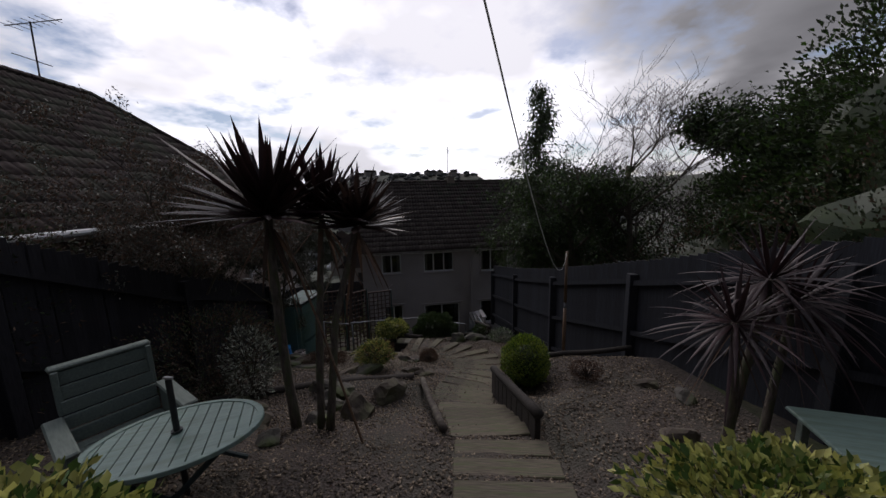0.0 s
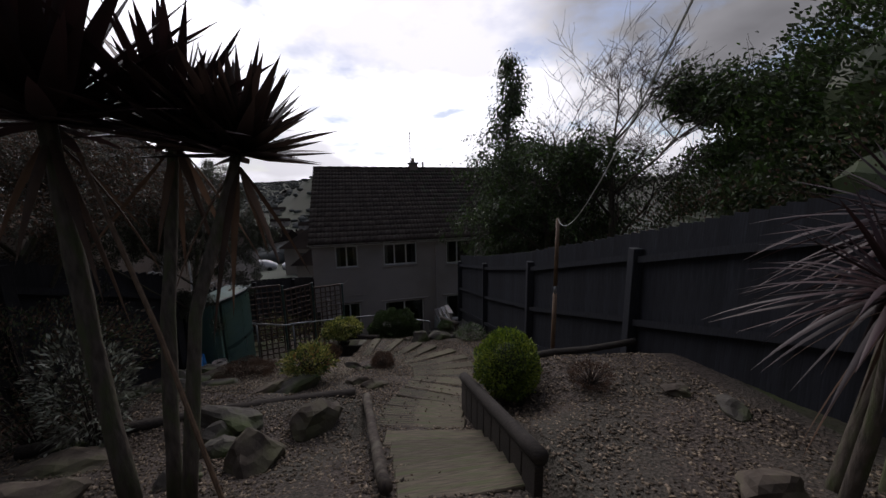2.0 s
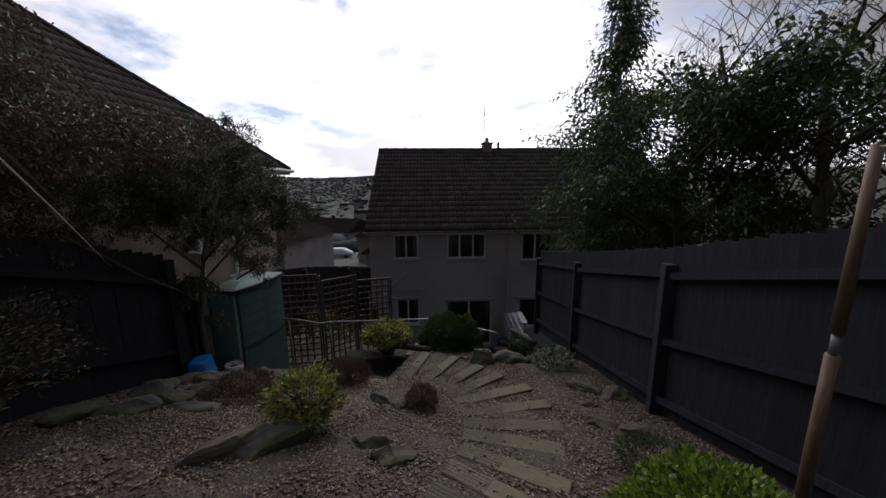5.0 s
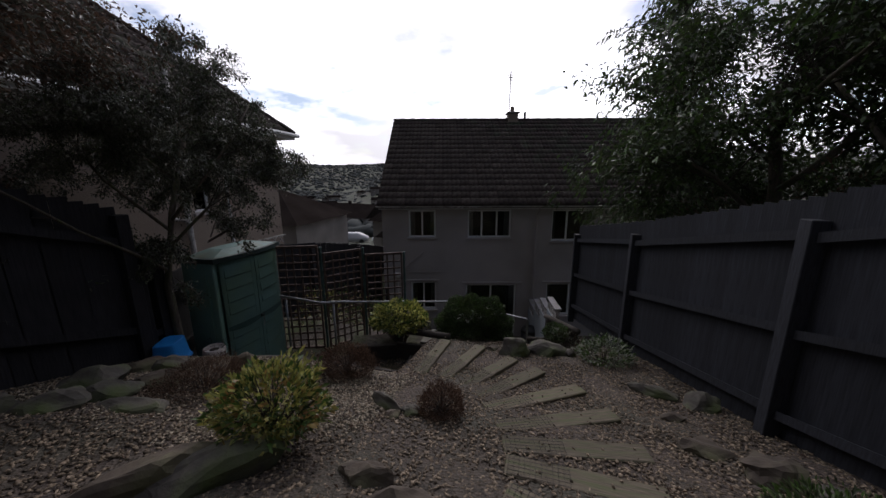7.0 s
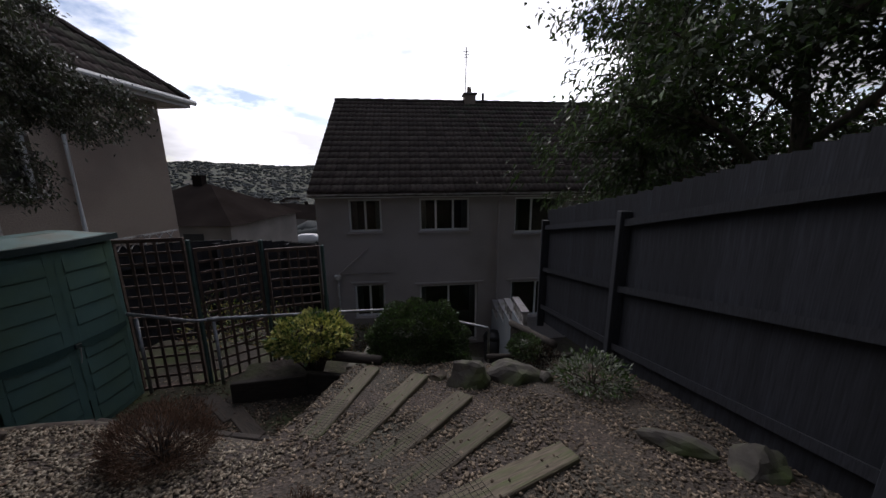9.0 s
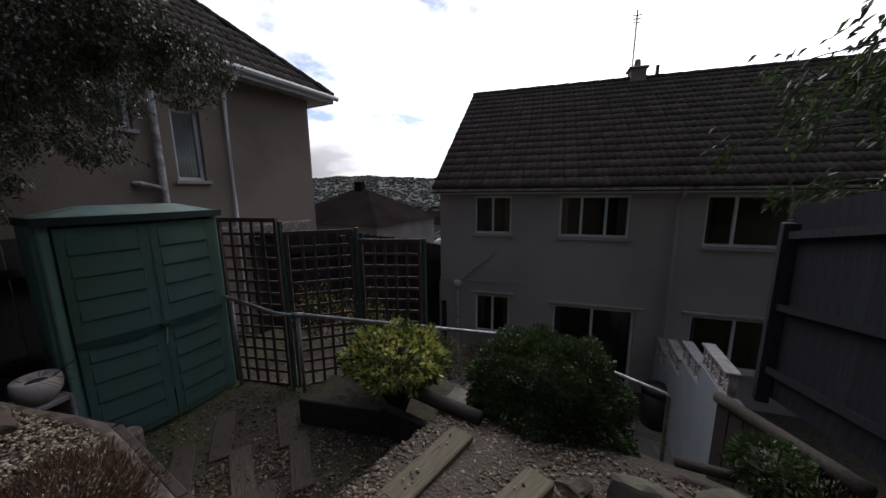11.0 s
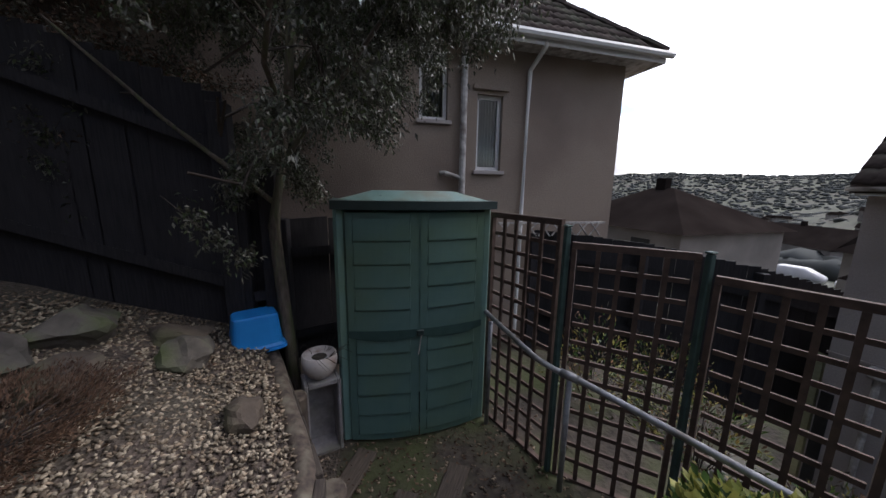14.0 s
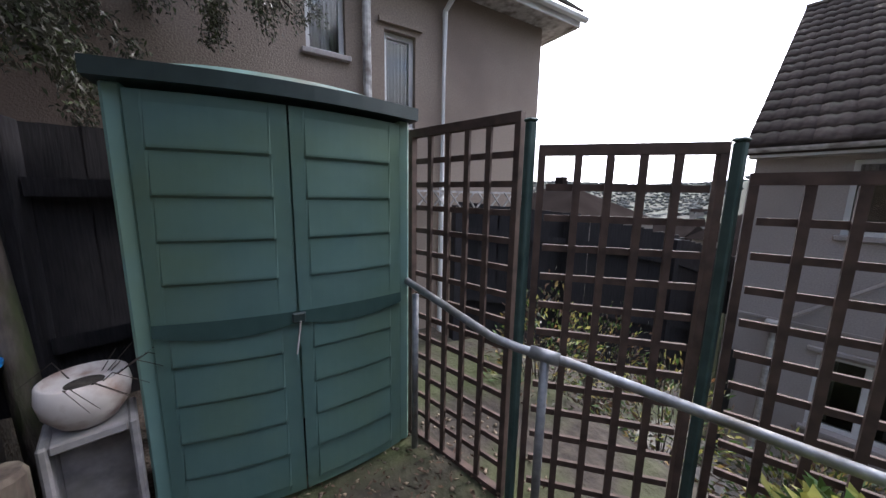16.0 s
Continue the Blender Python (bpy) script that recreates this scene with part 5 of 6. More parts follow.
# ---- table and bench ----
def build_seating():
    gz0 = ground_z(0.03, 3.15)
    t = thing("garden_table", (-0.03, 3.12, gz0), "oval pale green slatted garden table with a parasol pole through it", "garden table", rz=27)
    R, SQ, z = 0.54, 0.70, 0.19 - gz0
    n = 13
    for i in range(n):
        x0, x1 = -R + 2 * R * i / n + 0.004, -R + 2 * R * (i + 1) / n - 0.004
        for _ in (0,):
            bm = bmesh.new()
            k = 6
            up, dn = [], []
            for j in range(k + 1):
                x = x0 + (x1 - x0) * j / k
                h = SQ * math.sqrt(max(0, (R - 0.05) ** 2 - x * x)) if abs(x) < R - 0.05 else 0.0
                up.append((x, h)); dn.append((x, -h))
            loop = dn + up[::-1]
            loop = [p for q, p in enumerate(loop) if q == 0 or (Vector(p) - Vector(loop[q - 1])).length > 1e-4]
            if (Vector(loop[0]) - Vector(loop[-1])).length < 1e-4:
                loop.pop()
            if len(loop) < 3:
                bm.free(); continue
            b0 = [bm.verts.new((*p, z - 0.022)) for p in loop]; b1 = [bm.verts.new((*p, z)) for p in loop]
            bm.faces.new(b0[::-1]); bm.faces.new(b1)
            for q in range(len(loop)):
                bm.faces.new((b0[q], b0[(q + 1) % len(loop)], b1[(q + 1) % len(loop)], b1[q]))
            part("slat", bm, M["table"], t)
    bm = bmesh.new()
    k = 48
    rings = [[bm.verts.new((r * math.cos(2 * math.pi * a / k), r * SQ * math.sin(2 * math.pi * a / k), zz)) for a in range(k)] for r, zz in ((R - .048, z - .026), (R, z - .026), (R, z + .0), (R - .006, z + .006), (R - .048, z + .006))]
    for q in range(5):
        for a in range(k):
            bm.faces.new((rings[q][a], rings[q][(a + 1) % k], rings[(q + 1) % 5][(a + 1) % k], rings[(q + 1) % 5][a]))
    part("rim", bm, M["table"], t)
    for s in (-1, 1):
        for u in (-1, 1):
            part("leg", tubed([(s * 0.34, u * 0.26, 0), (-s * 0.05, u * 0.26, z * 0.5), (-s * 0.3, u * 0.26, z - 0.03)], 0.02, 8), M["shed_dark"], t)
    p = thing("parasol_pole", (-0.06, 3.14, gz0), "black parasol pole with a crank top standing in the table", "parasol pole")
    part("pole", tubed([(0, 0, 0), (0, 0, z + 0.41)], 0.02, 12), M["black"], p)
    part("collar", tubed([(0, 0, z + .007), (0, 0, z + 0.02)], 0.035, 12), M["black"], p)
    part("top", boxed(-0.035, 0.035, -0.01, 0.01, z + 0.412, z + 0.43, bevel=0.004), M["dirty_white"], p)
    # two-seat bench with its back to the fence, turned to the table
    bx, by = -0.80, 3.42
    b = thing("garden_bench", (bx, by, ground_z(bx, by) - 0.09), "faded green wooden two-seat bench with plank back and broad arms", "garden bench", rz=60)
    # local x along the seat, local -y is where it faces
    L0 = 0.58
    n = 4
    for i in range(5):
        part("back_plank", boxed(-L0 / 2, L0 / 2, 0.28 + i * 0.03, 0.31 + i * 0.03, 0.40 + i * 0.118, 0.40 + (i + 1) * 0.118 - 0.006, bevel=0.004), M["bench"], b)
    part("top_rail", boxed(-L0 / 2 - 0.03, L0 / 2 + 0.03, 0.38, 0.48, 0.995, 1.03, bevel=0.012), M["bench"], b, "worn pale top rail")
    for i in range(5):
        part("seat_plank", boxed(-L0 / 2, L0 / 2, -0.28 + i * 0.11, -0.28 + (i + 1) * 0.11 - 0.008, 0.38, 0.40, bevel=0.004), M["bench"], b)
    for s in (-1, 1):
        part("arm", boxed(s * (L0 / 2 + 0.06) - 0.06, s * (L0 / 2 + 0.06) + 0.06, -0.33, 0.36, 0.60, 0.63, bevel=0.012), M["bench"], b)
        for y in (-0.28, 0.30):
            part("leg", boxed(s * (L0 / 2 + 0.05) - 0.03, s * (L0 / 2 + 0.05) + 0.03, y - 0.03, y + 0.03, 0, 0.599, bevel=0.005), M["bench"], b)
        part("side_panel", boxed(s * (L0 / 2 + 0.02) - 0.012, s * (L0 / 2 + 0.02) + 0.012, -0.25, 0.27, 0.2, 0.599), M["bench"], b)
        part("back_post", boxed(s * (L0 / 2 + 0.0) - 0.02, s * (L0 / 2 + 0.0) + 0.02, 0.3, 0.38, 0.631, 1.0, bevel=0.004), M["bench"], b, at=pose(0, 0.05, 0))
    # a second low table top in the corner on the right
    g = ground_z(4.6, 2.7)
    t = thing("garden_table", (4.75, 3.0, g), "low square green-grey garden table by the fence", "garden table", rz=-12)
    part("tabletop", boxed(-0.5, 0.5, -0.45, 0.45, 0.36, 0.39, bevel=0.008), M["table"], t)
    for s in (-1, 1):
        for u in (-1, 1):
            part("leg", boxed(s * .42 - .025, s * .42 + .025, u * .38 - .025, u * .38 + .025, 0, 0.359, bevel=0.004), M["bench"], t)
    t = thing("garden_stake", (0.99, 4.0, ground_z(1, 4) - 0.03), "thin bare stake leaning into the palm", "stake")
    part("stake", tubed([(0, 0, 0), (-0.45, 0.25, 1.1), (-0.85, 0.4, 2.1)], 0.013, 8), M["bamboo"], t)


build_seating()


# ---- plants ----
def sword_leaves(name, centre, n, length, width, mat, rng, low=-0.9, high=1.0, bend=0.35, stiff=0.0):
    """A head of long tapering channelled leaves, the lower ones hanging."""
    V, F = [], []
    K = 6
    for i in range(n):
        h = low + (high - low) * (i + 0.5) / n
        a = i * 2.39996 + rng.uniform(-.2, .2)
        e = math.asin(max(-0.99, min(0.99, h)))
        d = np.array([math.cos(a) * math.cos(e), math.sin(a) * math.cos(e), math.sin(e)])
        side = np.array([-math.sin(a), math.cos(a), 0.0])
        L0 = length * rng.uniform(0.75, 1.1) * (1 - 0.15 * max(0, h))
        nr = np.cross(side, d)
        b = bend * rng.uniform(0.2, 1.4) * (1 - stiff * max(0, h)) * (1.0 if h < 0.5 else 0.35)
        tw = rng.uniform(-.4, .4)
        base = len(V)
        for k in range(K + 1):
            t = k / K
            p = np.array(centre) + d * (0.03 + L0 * t) + np.array([0, 0, -1.0]) * b * L0 * t * t
            w = width * (0.35 + 0.65 * min(1, t * 3.5)) * (1 - max(0, t - 0.35) / 0.65) ** 0.8 + 0.001
            s2 = side * math.cos(tw * t) + nr * math.sin(tw * t)
            V += [p - s2 * w / 2 + nr * w * 0.22, p, p + s2 * w / 2 + nr * w * 0.22]
            if k:
                q = base + 3 * k
                F += [(q - 3, q - 2, q + 1, q), (q - 2, q - 1, q + 2, q + 1)]
    return raw(name, V, F, mat)


def trunk_mesh(pts, radii, n=10, knob=0.1):
    bm = tubed(pts, radii, n)
    for v in bm.verts:
        v.co += Vector((1, 0.6, 0)) * knob * 0.1 * noise.noise(v.co * 9)
    return bm


def cordyline(base, stems, label, mats, seed, n=95, length=0.78, width=0.045, bend=0.35, low=-0.75, up=0.0, hang=16):
    rng = np.random.default_rng(seed)
    t = thing("cabbage_palm", base, label, "palm")
    o = Vector(base)
    for k, (foot, mid, top, r, size) in enumerate(stems):
        f, m, c = (Vector(p) - o for p in (foot, mid, top))
        P = [f.lerp(m, i / 4) for i in range(4)] + [m.lerp(c, i / 5) for i in range(6)]
        part("trunk", trunk_mesh(P, [r * (1.25 - 0.35 * i / 9) for i in range(10)]), M["bark"], t, smooth=True)
        part("crown", sword_leaves("crown", c, n, length * size, width, M[mats[k % len(mats)]], rng, low=low, bend=bend, stiff=up), None, t)
        if up:
            part("inner_crown", sword_leaves("inner_crown", c + Vector((0, 0, 0.05)), n // 2, length * size * 1.12, width, M[mats[k % len(mats)]], rng, low=0.45, high=1.0, bend=0.05), None, t)
        part("hanging_leaves", sword_leaves("hanging_leaves", c - Vector((0, 0, 0.06)), hang, length * 0.85, width * 0.55, M["leaf_brown"], rng, low=-0.98, high=-0.6, bend=0.5), None, t, "dry brown hanging leaves")
    return t


def tree(name, base, h, spread, label, seed, leaf=None, n_leaf=9000, ll=0.06, lw=0.03, r0=0.12, levels=4, first=0.25, up=0.6, droop=0.3, kids=5, leafmats=("leaf_dark",), shape="round",
         lean=(0, 0), twig_r=0.003, category="tree", drop_twigs=0.0, ratio=0.62, keep=None):
    """A trunk that forks into limbs and twigs, with leaves along the last twigs."""
    rnd = random.Random(seed)
    rng = np.random.default_rng(seed)
    t = thing(name, base, label, category)
    limbs, twigs, ends = bmesh.new(), [], []

    def grow(p, d, length, r, lev):
        steps = 4
        pts, q, dd = [p.copy()], p.copy(), d.copy()
        for i in range(steps):
            dd = (dd + Vector((rnd.gauss(0, .16), rnd.gauss(0, .16), rnd.gauss(0, .1) + (0.05 if lev < 2 else -drop_twigs)))).normalized()
            q = q + dd * length / steps
            pts.append(q.copy())
        rad = [r * (1 - 0.55 * i / steps) for i in range(steps + 1)]
        if lev == 1 and keep and not keep(*(pts[-1] + Vector(base))):
            pass        # no bare limb out of the clipped crown
        elif lev < 2:
            tube(limbs, pts, rad, 7 if lev == 0 else 5)
        else:
            for i in range(steps):
                twigs.append((pts[i], pts[i + 1], rad[i], rad[i + 1]))
        if lev >= levels - 1:
            for i in range(1, steps + 1):
                ends.append((pts[i], dd))
        if lev == levels - 1:
            return
        n = kids + (3 if lev == 0 else 0)
        for k in range(n):
            f = first + (1 - first) * (k + rnd.random() * 0.8) / n if lev == 0 else rnd.uniform(0.25, 1.0)
            s = min(int(f * steps), steps - 1)
            pp = pts[s].lerp(pts[s + 1], f * steps - s)
            a = k * 2.4 + rnd.uniform(-.5, .5)
            side = Vector((math.cos(a), math.sin(a), 0))
            nd = (side * 1.0 + Vector((0, 0, up)) * (1 if lev == 0 else 0.6) + dd * (0.3 if lev == 0 else 0.8)).normalized()
            if shape == "cone" and lev == 0:
                l = spread * (1.08 - f) / (1.08 - first)
            else:
                l = (spread if lev == 0 else length * ratio) * rnd.uniform(.7, 1.15) * (0.8 if lev == 0 and f > 0.85 else 1)
            grow(pp, nd, max(l, 0.12), max(rad[s] * 0.5, twig_r), lev + 1)

    grow(Vector((0, 0, -0.1)), Vector((lean[0], lean[1], 1)).normalized(), h, r0, 0)
    if keep:
        twigs = [s for s in twigs if keep(*(s[1] + t.matrix_basis.translation))]
        ends = [e for e in ends if keep(*(e[0] + t.matrix_basis.translation))]
    part("trunk", limbs, M["bark"], t, smooth=True)
    part("twig_mass", tubes_raw("twig_mass", twigs, M["twig"], 3), None, t, kind="stuff")
    if n_leaf:
        E = np.array([[*e[0], *e[1]] for e in ends])
        pick = rng.integers(0, len(E), n_leaf)
        c = E[pick, :3] + rng.normal(0, ll * 1.3, (n_leaf, 3))
        d = E[pick, 3:] * 0.5 + rng.normal(0, 1, (n_leaf, 3)) * 0.8
        k = len(leafmats)
        for i, lm in enumerate(leafmats):
            part("crown" if i == 0 else "new_growth", leaves("crown", c[i::k], d[i::k], ll, lw, M[lm], rng, droop), None, t)
    return t


def bush(name, base, size, label, seed, mats, n=4000, ll=0.05, lw=0.025, category="shrub", stems=True, zc=None, inner=0.55, lumps=0.25, up=0.5, fill=None):
    """Short stems and leaves that crowd the outside of an uneven mound."""
    rng = np.random.default_rng(seed)
    t = thing(name, base, label, category)
    a, b, h = size
    zc = h * 0.5 if zc is None else zc
    u = rng.normal(size=(n, 3)); u /= np.linalg.norm(u, axis=1)[:, None]
    lump = np.array([1 + lumps * noise.noise(Vector(v) * 2.2 + Vector((seed, 0, 0))) + lumps * 0.5 * noise.noise(Vector(v) * 5 + Vector((seed, 3, 0))) for v in u])
    r = (inner + (1 - inner) * rng.random(n) ** 0.4) * lump
    hz = max(h - zc, 0.05)
    c = u * r[:, None] * [a, b, 1.0]
    c[:, 2] = np.where(c[:, 2] > 0, c[:, 2] * hz, c[:, 2] * min(zc, hz) * 0.9) + zc
    d = u + rng.normal(0, 0.5, (n, 3)) + [0, 0, up]
    k = len(mats)
    for i, m in enumerate(mats):
        part("foliage" if i == 0 else "new_leaves", leaves("foliage", c[i::k], d[i::k], ll, lw, M[m], rng, 0.1), None, t)
    if stems:
        segs = []
        for i in range(60 if n > 1500 else 30):
            q = c[rng.integers(0, n)] * [0.9, 0.9, 1]
            m = q * [0.35, 0.35, 0.5]
            segs += [((q[0] * .08, q[1] * .08, -0.02), m, 0.009, 0.006), (m, q, 0.006, 0.002)]
        part("stem_mass", tubes_raw("stem_mass", segs, M["twig"], 4), None, t, kind="stuff")
    # a solid dark core stands in for the shade deep between the leaves
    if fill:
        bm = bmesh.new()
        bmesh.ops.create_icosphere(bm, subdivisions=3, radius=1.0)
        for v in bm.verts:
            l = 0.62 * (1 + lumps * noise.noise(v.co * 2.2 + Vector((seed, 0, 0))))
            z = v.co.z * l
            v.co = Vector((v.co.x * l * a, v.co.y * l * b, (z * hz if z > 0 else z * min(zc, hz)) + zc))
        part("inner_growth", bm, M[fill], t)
    return t


def conifer(name, base, h, spread, bare, label, seed, n=200, mats=("leaf_dark", "leaf_green", "leaf_dark"), ll=0.12, lw=0.04, per=150):
    """A straight stem with many short limbs that dip and carry hanging sprays, wider below, uneven."""
    rnd, rng = random.Random(seed), np.random.default_rng(seed)
    t = thing(name, base, label, "tree")
    part("trunk", tubed([(0.04 * math.sin(i), 0.04 * math.cos(i * 2), h * i / 8) for i in range(9)], [0.13 * (1 - 0.9 * i / 8) for i in range(9)], 8), M["bark"], t, smooth=True)
    segs, C, D = [], [], []
    for k in range(n):
        f = rnd.random() ** 0.9
        z = bare + (h - bare) * f
        a = rnd.uniform(0, 6.283)
        L0 = spread * (1.02 - f) ** 0.75 * rnd.uniform(0.25, 1.25) * (1 + 0.45 * noise.noise(Vector((a * 0.8, z * 1.1, seed)))) + 0.10
        p, q = Vector((0, 0, z)), None
        d = Vector((math.cos(a), math.sin(a), 0.35 if f > 0.8 else 0.12))
        for i in range(4):
            q = p + d * (L0 / 4)
            segs.append((p, q, 0.016 * (1 - i / 5), 0.016 * (1 - (i + 1) / 5)))
            m = max(6, int(per / 4 * (1.15 - 0.95 * f)))
            C.append(np.array(p.lerp(q, 0.5)) + rng.normal(0, 1, (m, 3)) * [0.10, 0.10, 0.14] + [0, 0, -0.07])
            D.append(np.array([[d.x * .7, d.y * .7, -0.5]]) + rng.normal(0, 0.5, (m, 3)))
            d = (d + Vector((0, 0, -0.12))).normalized()
            p = q
    C, D = np.concatenate(C), np.concatenate(D)
    part("branch_mass", tubes_raw("branch_mass", segs, M["twig"], 4), None, t, kind="stuff")
    k = len(mats)
    for i, m in enumerate(mats):
        part("crown" if i == 0 else "new_growth", leaves("crown", C[i::k], D[i::k], ll, lw, M[m], rng, 0.35), None, t)
    return t


def leaf_litter():
    rng = np.random.default_rng(9)
    C = []
    while len(C) < 2600:
        x, y = (rng.uniform(-2.3, 0.2), rng.uniform(9.0, 10.6)) if len(C) % 2 else (rng.uniform(-2.4, 4.2), rng.uniform(3, 11))
        C.append((x, y, ground_z(x, y) + 0.022))
    D = rng.normal(0, 1, (len(C), 3)) * [1, 1, 0.25]
    tagged(new("leaf_litter", leaves("leaf_litter", C, D, 0.035, 0.018, M["leaf_brown"], rng, 0.0)), "dry brown leaves blown over the gravel", "leaf litter", kind="stuff")


def build_plants():
    leaf_litter()
    g = ground_z
    cordyline((0.3, 4.35, -0.72), [((0.11, 4.34, -0.75), (0.0, 4.40, 0.4), (0.0, 4.40, 1.66), 0.045, 1.12), ((0.40, 4.32, -0.72), (0.40, 4.5, 0.5), (0.40, 4.77, 1.66), 0.035, 0.85),
                                  ((0.52, 4.28, -0.7), (0.60, 4.45, 0.5), (0.80, 4.76, 1.52), 0.035, 0.74)],
              "three-stemmed dark cabbage palm with spiky sword-leaf crowns", ["cordyline", "cordyline", "cordyline_green"], 3, n=66, length=0.90, width=0.095, bend=0.12, low=-0.05, up=0.6, hang=7)
    cordyline((4.45, 3.96, -0.5), [((4.32, 3.99, -0.55), (4.4, 3.96, 0.3), (4.5, 3.96, 1.08), 0.032, 1.0), ((4.28, 3.9, -0.55), (4.2, 3.8, 0.2), (4.08, 3.72, 0.80), 0.03, 0.85), ((4.58, 3.94, -0.55), (4.68, 4.0, 0.1), (4.85, 4.1, 0.85), 0.03, 1.1)],
              "dark red cabbage palm with arching leaves beside the fence", ["cordyline"], 7, n=72, length=0.68, width=0.034, bend=0.4, low=-0.6, hang=7)
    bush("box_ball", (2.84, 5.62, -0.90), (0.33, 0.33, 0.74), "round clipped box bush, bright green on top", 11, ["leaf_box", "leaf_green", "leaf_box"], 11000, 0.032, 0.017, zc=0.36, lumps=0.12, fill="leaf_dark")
    bush("pieris", (0.14, 7.2, g(0.14, 7.2)), (0.34, 0.30, 0.58), "yellow-green leafy shrub behind a stone", 12, ["leaf_pieris", "leaf_yellow", "leaf_green"], 2600, 0.06, 0.026, zc=0.34, lumps=0.5)
    bush("euonymus", (-0.36, 10.78, -2.95), (0.50, 0.42, 0.94), "bushy variegated yellow-green shrub on bare stems by the steps", 13, ["leaf_yellow", "leaf_green", "leaf_yellow"], 3800, 0.068, 0.038, zc=0.70, lumps=0.3, inner=0.7)
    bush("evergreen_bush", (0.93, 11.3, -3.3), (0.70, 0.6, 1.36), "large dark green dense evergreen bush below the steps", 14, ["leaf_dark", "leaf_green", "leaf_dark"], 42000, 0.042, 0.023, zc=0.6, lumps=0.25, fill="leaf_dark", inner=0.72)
    bush("hebe", (3.0, 10.35, g(3.0, 10.35)), (0.38, 0.3, 0.36), "low leafy green shrub by the stones", 15, ["leaf_green", "leaf_white"], 1300, 0.06, 0.02, zc=0.12)
    bush("heather", (1.12, 8.08, g(1.12, 8.08)), (0.2, 0.2, 0.26), "small dry brown heather clump", 16, ["heather"], 5000, 0.035, 0.005, zc=0.1, up=1.2, lumps=0.3)
    bush("heather", (-0.15, 8.62, g(-0.15, 8.62)), (0.33, 0.26, 0.36), "brown twiggy heather at the gravel edge", 17, ["heather", "leaf_brown"], 7000, 0.04, 0.006, zc=0.16, up=1.2, lumps=0.3)
    bush("heather", (-1.15, 7.75, g(-1.15, 7.75) - .05), (0.5, 0.4, 0.26), "rusty brown heather on the gravel", 18, ["heather", "leaf_brown"], 13000, 0.03, 0.006, zc=0.12, up=1.0, lumps=0.4)
    bush("heather", (3.55, 5.25, g(3.55, 5.25)), (0.2, 0.18, 0.22), "small brown heather on the upper bed", 19, ["heather"], 1800, 0.035, 0.005, zc=0.1, up=1.2)
    bush("dry_shrub", (2.55, 10.9, g(2.55, 10.9)), (0.3, 0.2, 0.3), "low pale dry flower stems", 20, ["heather", "leaf_white"], 1200, 0.04, 0.008, zc=0.12, up=1.2)
    bush("fern", (3.45, 7.3, g(3.45, 7.3)), (0.35, 0.3, 0.28), "dark low groundcover by the fence", 27, ["leaf_dark", "leaf_green"], 1500, 0.05, 0.014, zc=0.1, up=0.8)
    # near shrubs at the foot of the first view
    bush("spotted_laurel", (0.45, 1.98, g(0.45, 1.98)), (0.48, 0.3, 0.84), "variegated yellow-edged shrub with broad leaves", 21, ["leaf_yellow", "leaf_green", "leaf_yellow"], 2700, 0.062, 0.034, zc=0.5, lumps=0.3)
    bush("spotted_laurel", (3.32, 2.42, g(3.32, 2.42)), (0.58, 0.32, 0.80), "variegated yellow-edged shrub beside the top steps", 22, ["leaf_yellow", "leaf_green", "leaf_yellow"], 4600, 0.058, 0.032, zc=0.5, lumps=0.3)
    bush("mahonia", (-1.0, 5.2, g(-1, 5.2)), (0.35, 0.3, 1.1), "pale flowering shrub in the shade of the fence", 23, ["leaf_grey", "leaf_white"], 1500, 0.07, 0.022, zc=0.5, lumps=0.4)
    bush("hedge_shrub", (-1.75, 5.4, g(-1.75, 5.4)), (0.7, 1.2, 1.35), "dark twiggy shrub against the stained fence", 24, ["leaf_brown", "leaf_dark"], 6000, 0.05, 0.018, zc=0.7, lumps=0.4)
    # fine-leaved tree by the shed, arching over the fence
    # clipped where it would lean over the boards, or hang low before the shed
    clear = lambda x, y, z: (x < -2.62 or (y > 8.2 and x < -1.5) or (z > 0.7 and x < -1.6)) and not (y > 8.85 and z < -0.40) and y < (9.95 if z > 0.1 else 9.6) + 0.2 * math.sin(5 * z)
    tree("cotoneaster_tree", (-2.42, 8.66, -2.75), 3.6, 1.85, "arching small-leaved tree with grey-green drooping twigs over the shed", 31, n_leaf=125000, ll=0.036, lw=0.017, r0=0.06, levels=4, first=0.42, up=0.42, kids=7,
         leafmats=("leaf_grey", "leaf_dark", "leaf_grey"), drop_twigs=0.26, lean=(-0.20, -0.10), keep=clear)
    tree("cotoneaster_tree", (-3.8, 6.6, -2.1), 3.5, 2.0, "dark small-leaved tree behind the stained fence", 32, n_leaf=90000, ll=0.045, lw=0.02, r0=0.09, levels=4, first=0.3, up=0.5, kids=7, leafmats=("leaf_grey", "leaf_brown"), drop_twigs=0.1,
         keep=lambda x, y, z: x < -2.62 or z > 1.0)
    for i, (x, y, z, h, s) in enumerate(((-3.45, 3.9, -1.2, 3.5, 0.95), (-3.9, 1.4, -0.6, 3.5, 1.3))):
        bush("hedge_shrub", (x, y, z), (s, s * 1.2, h), "tall brown-leaved hedge behind the stained fence", 40 + i, ["leaf_brown", "leaf_dark"], 9000, 0.06, 0.024, zc=h * 0.55, lumps=0.35, fill="leaf_dark")
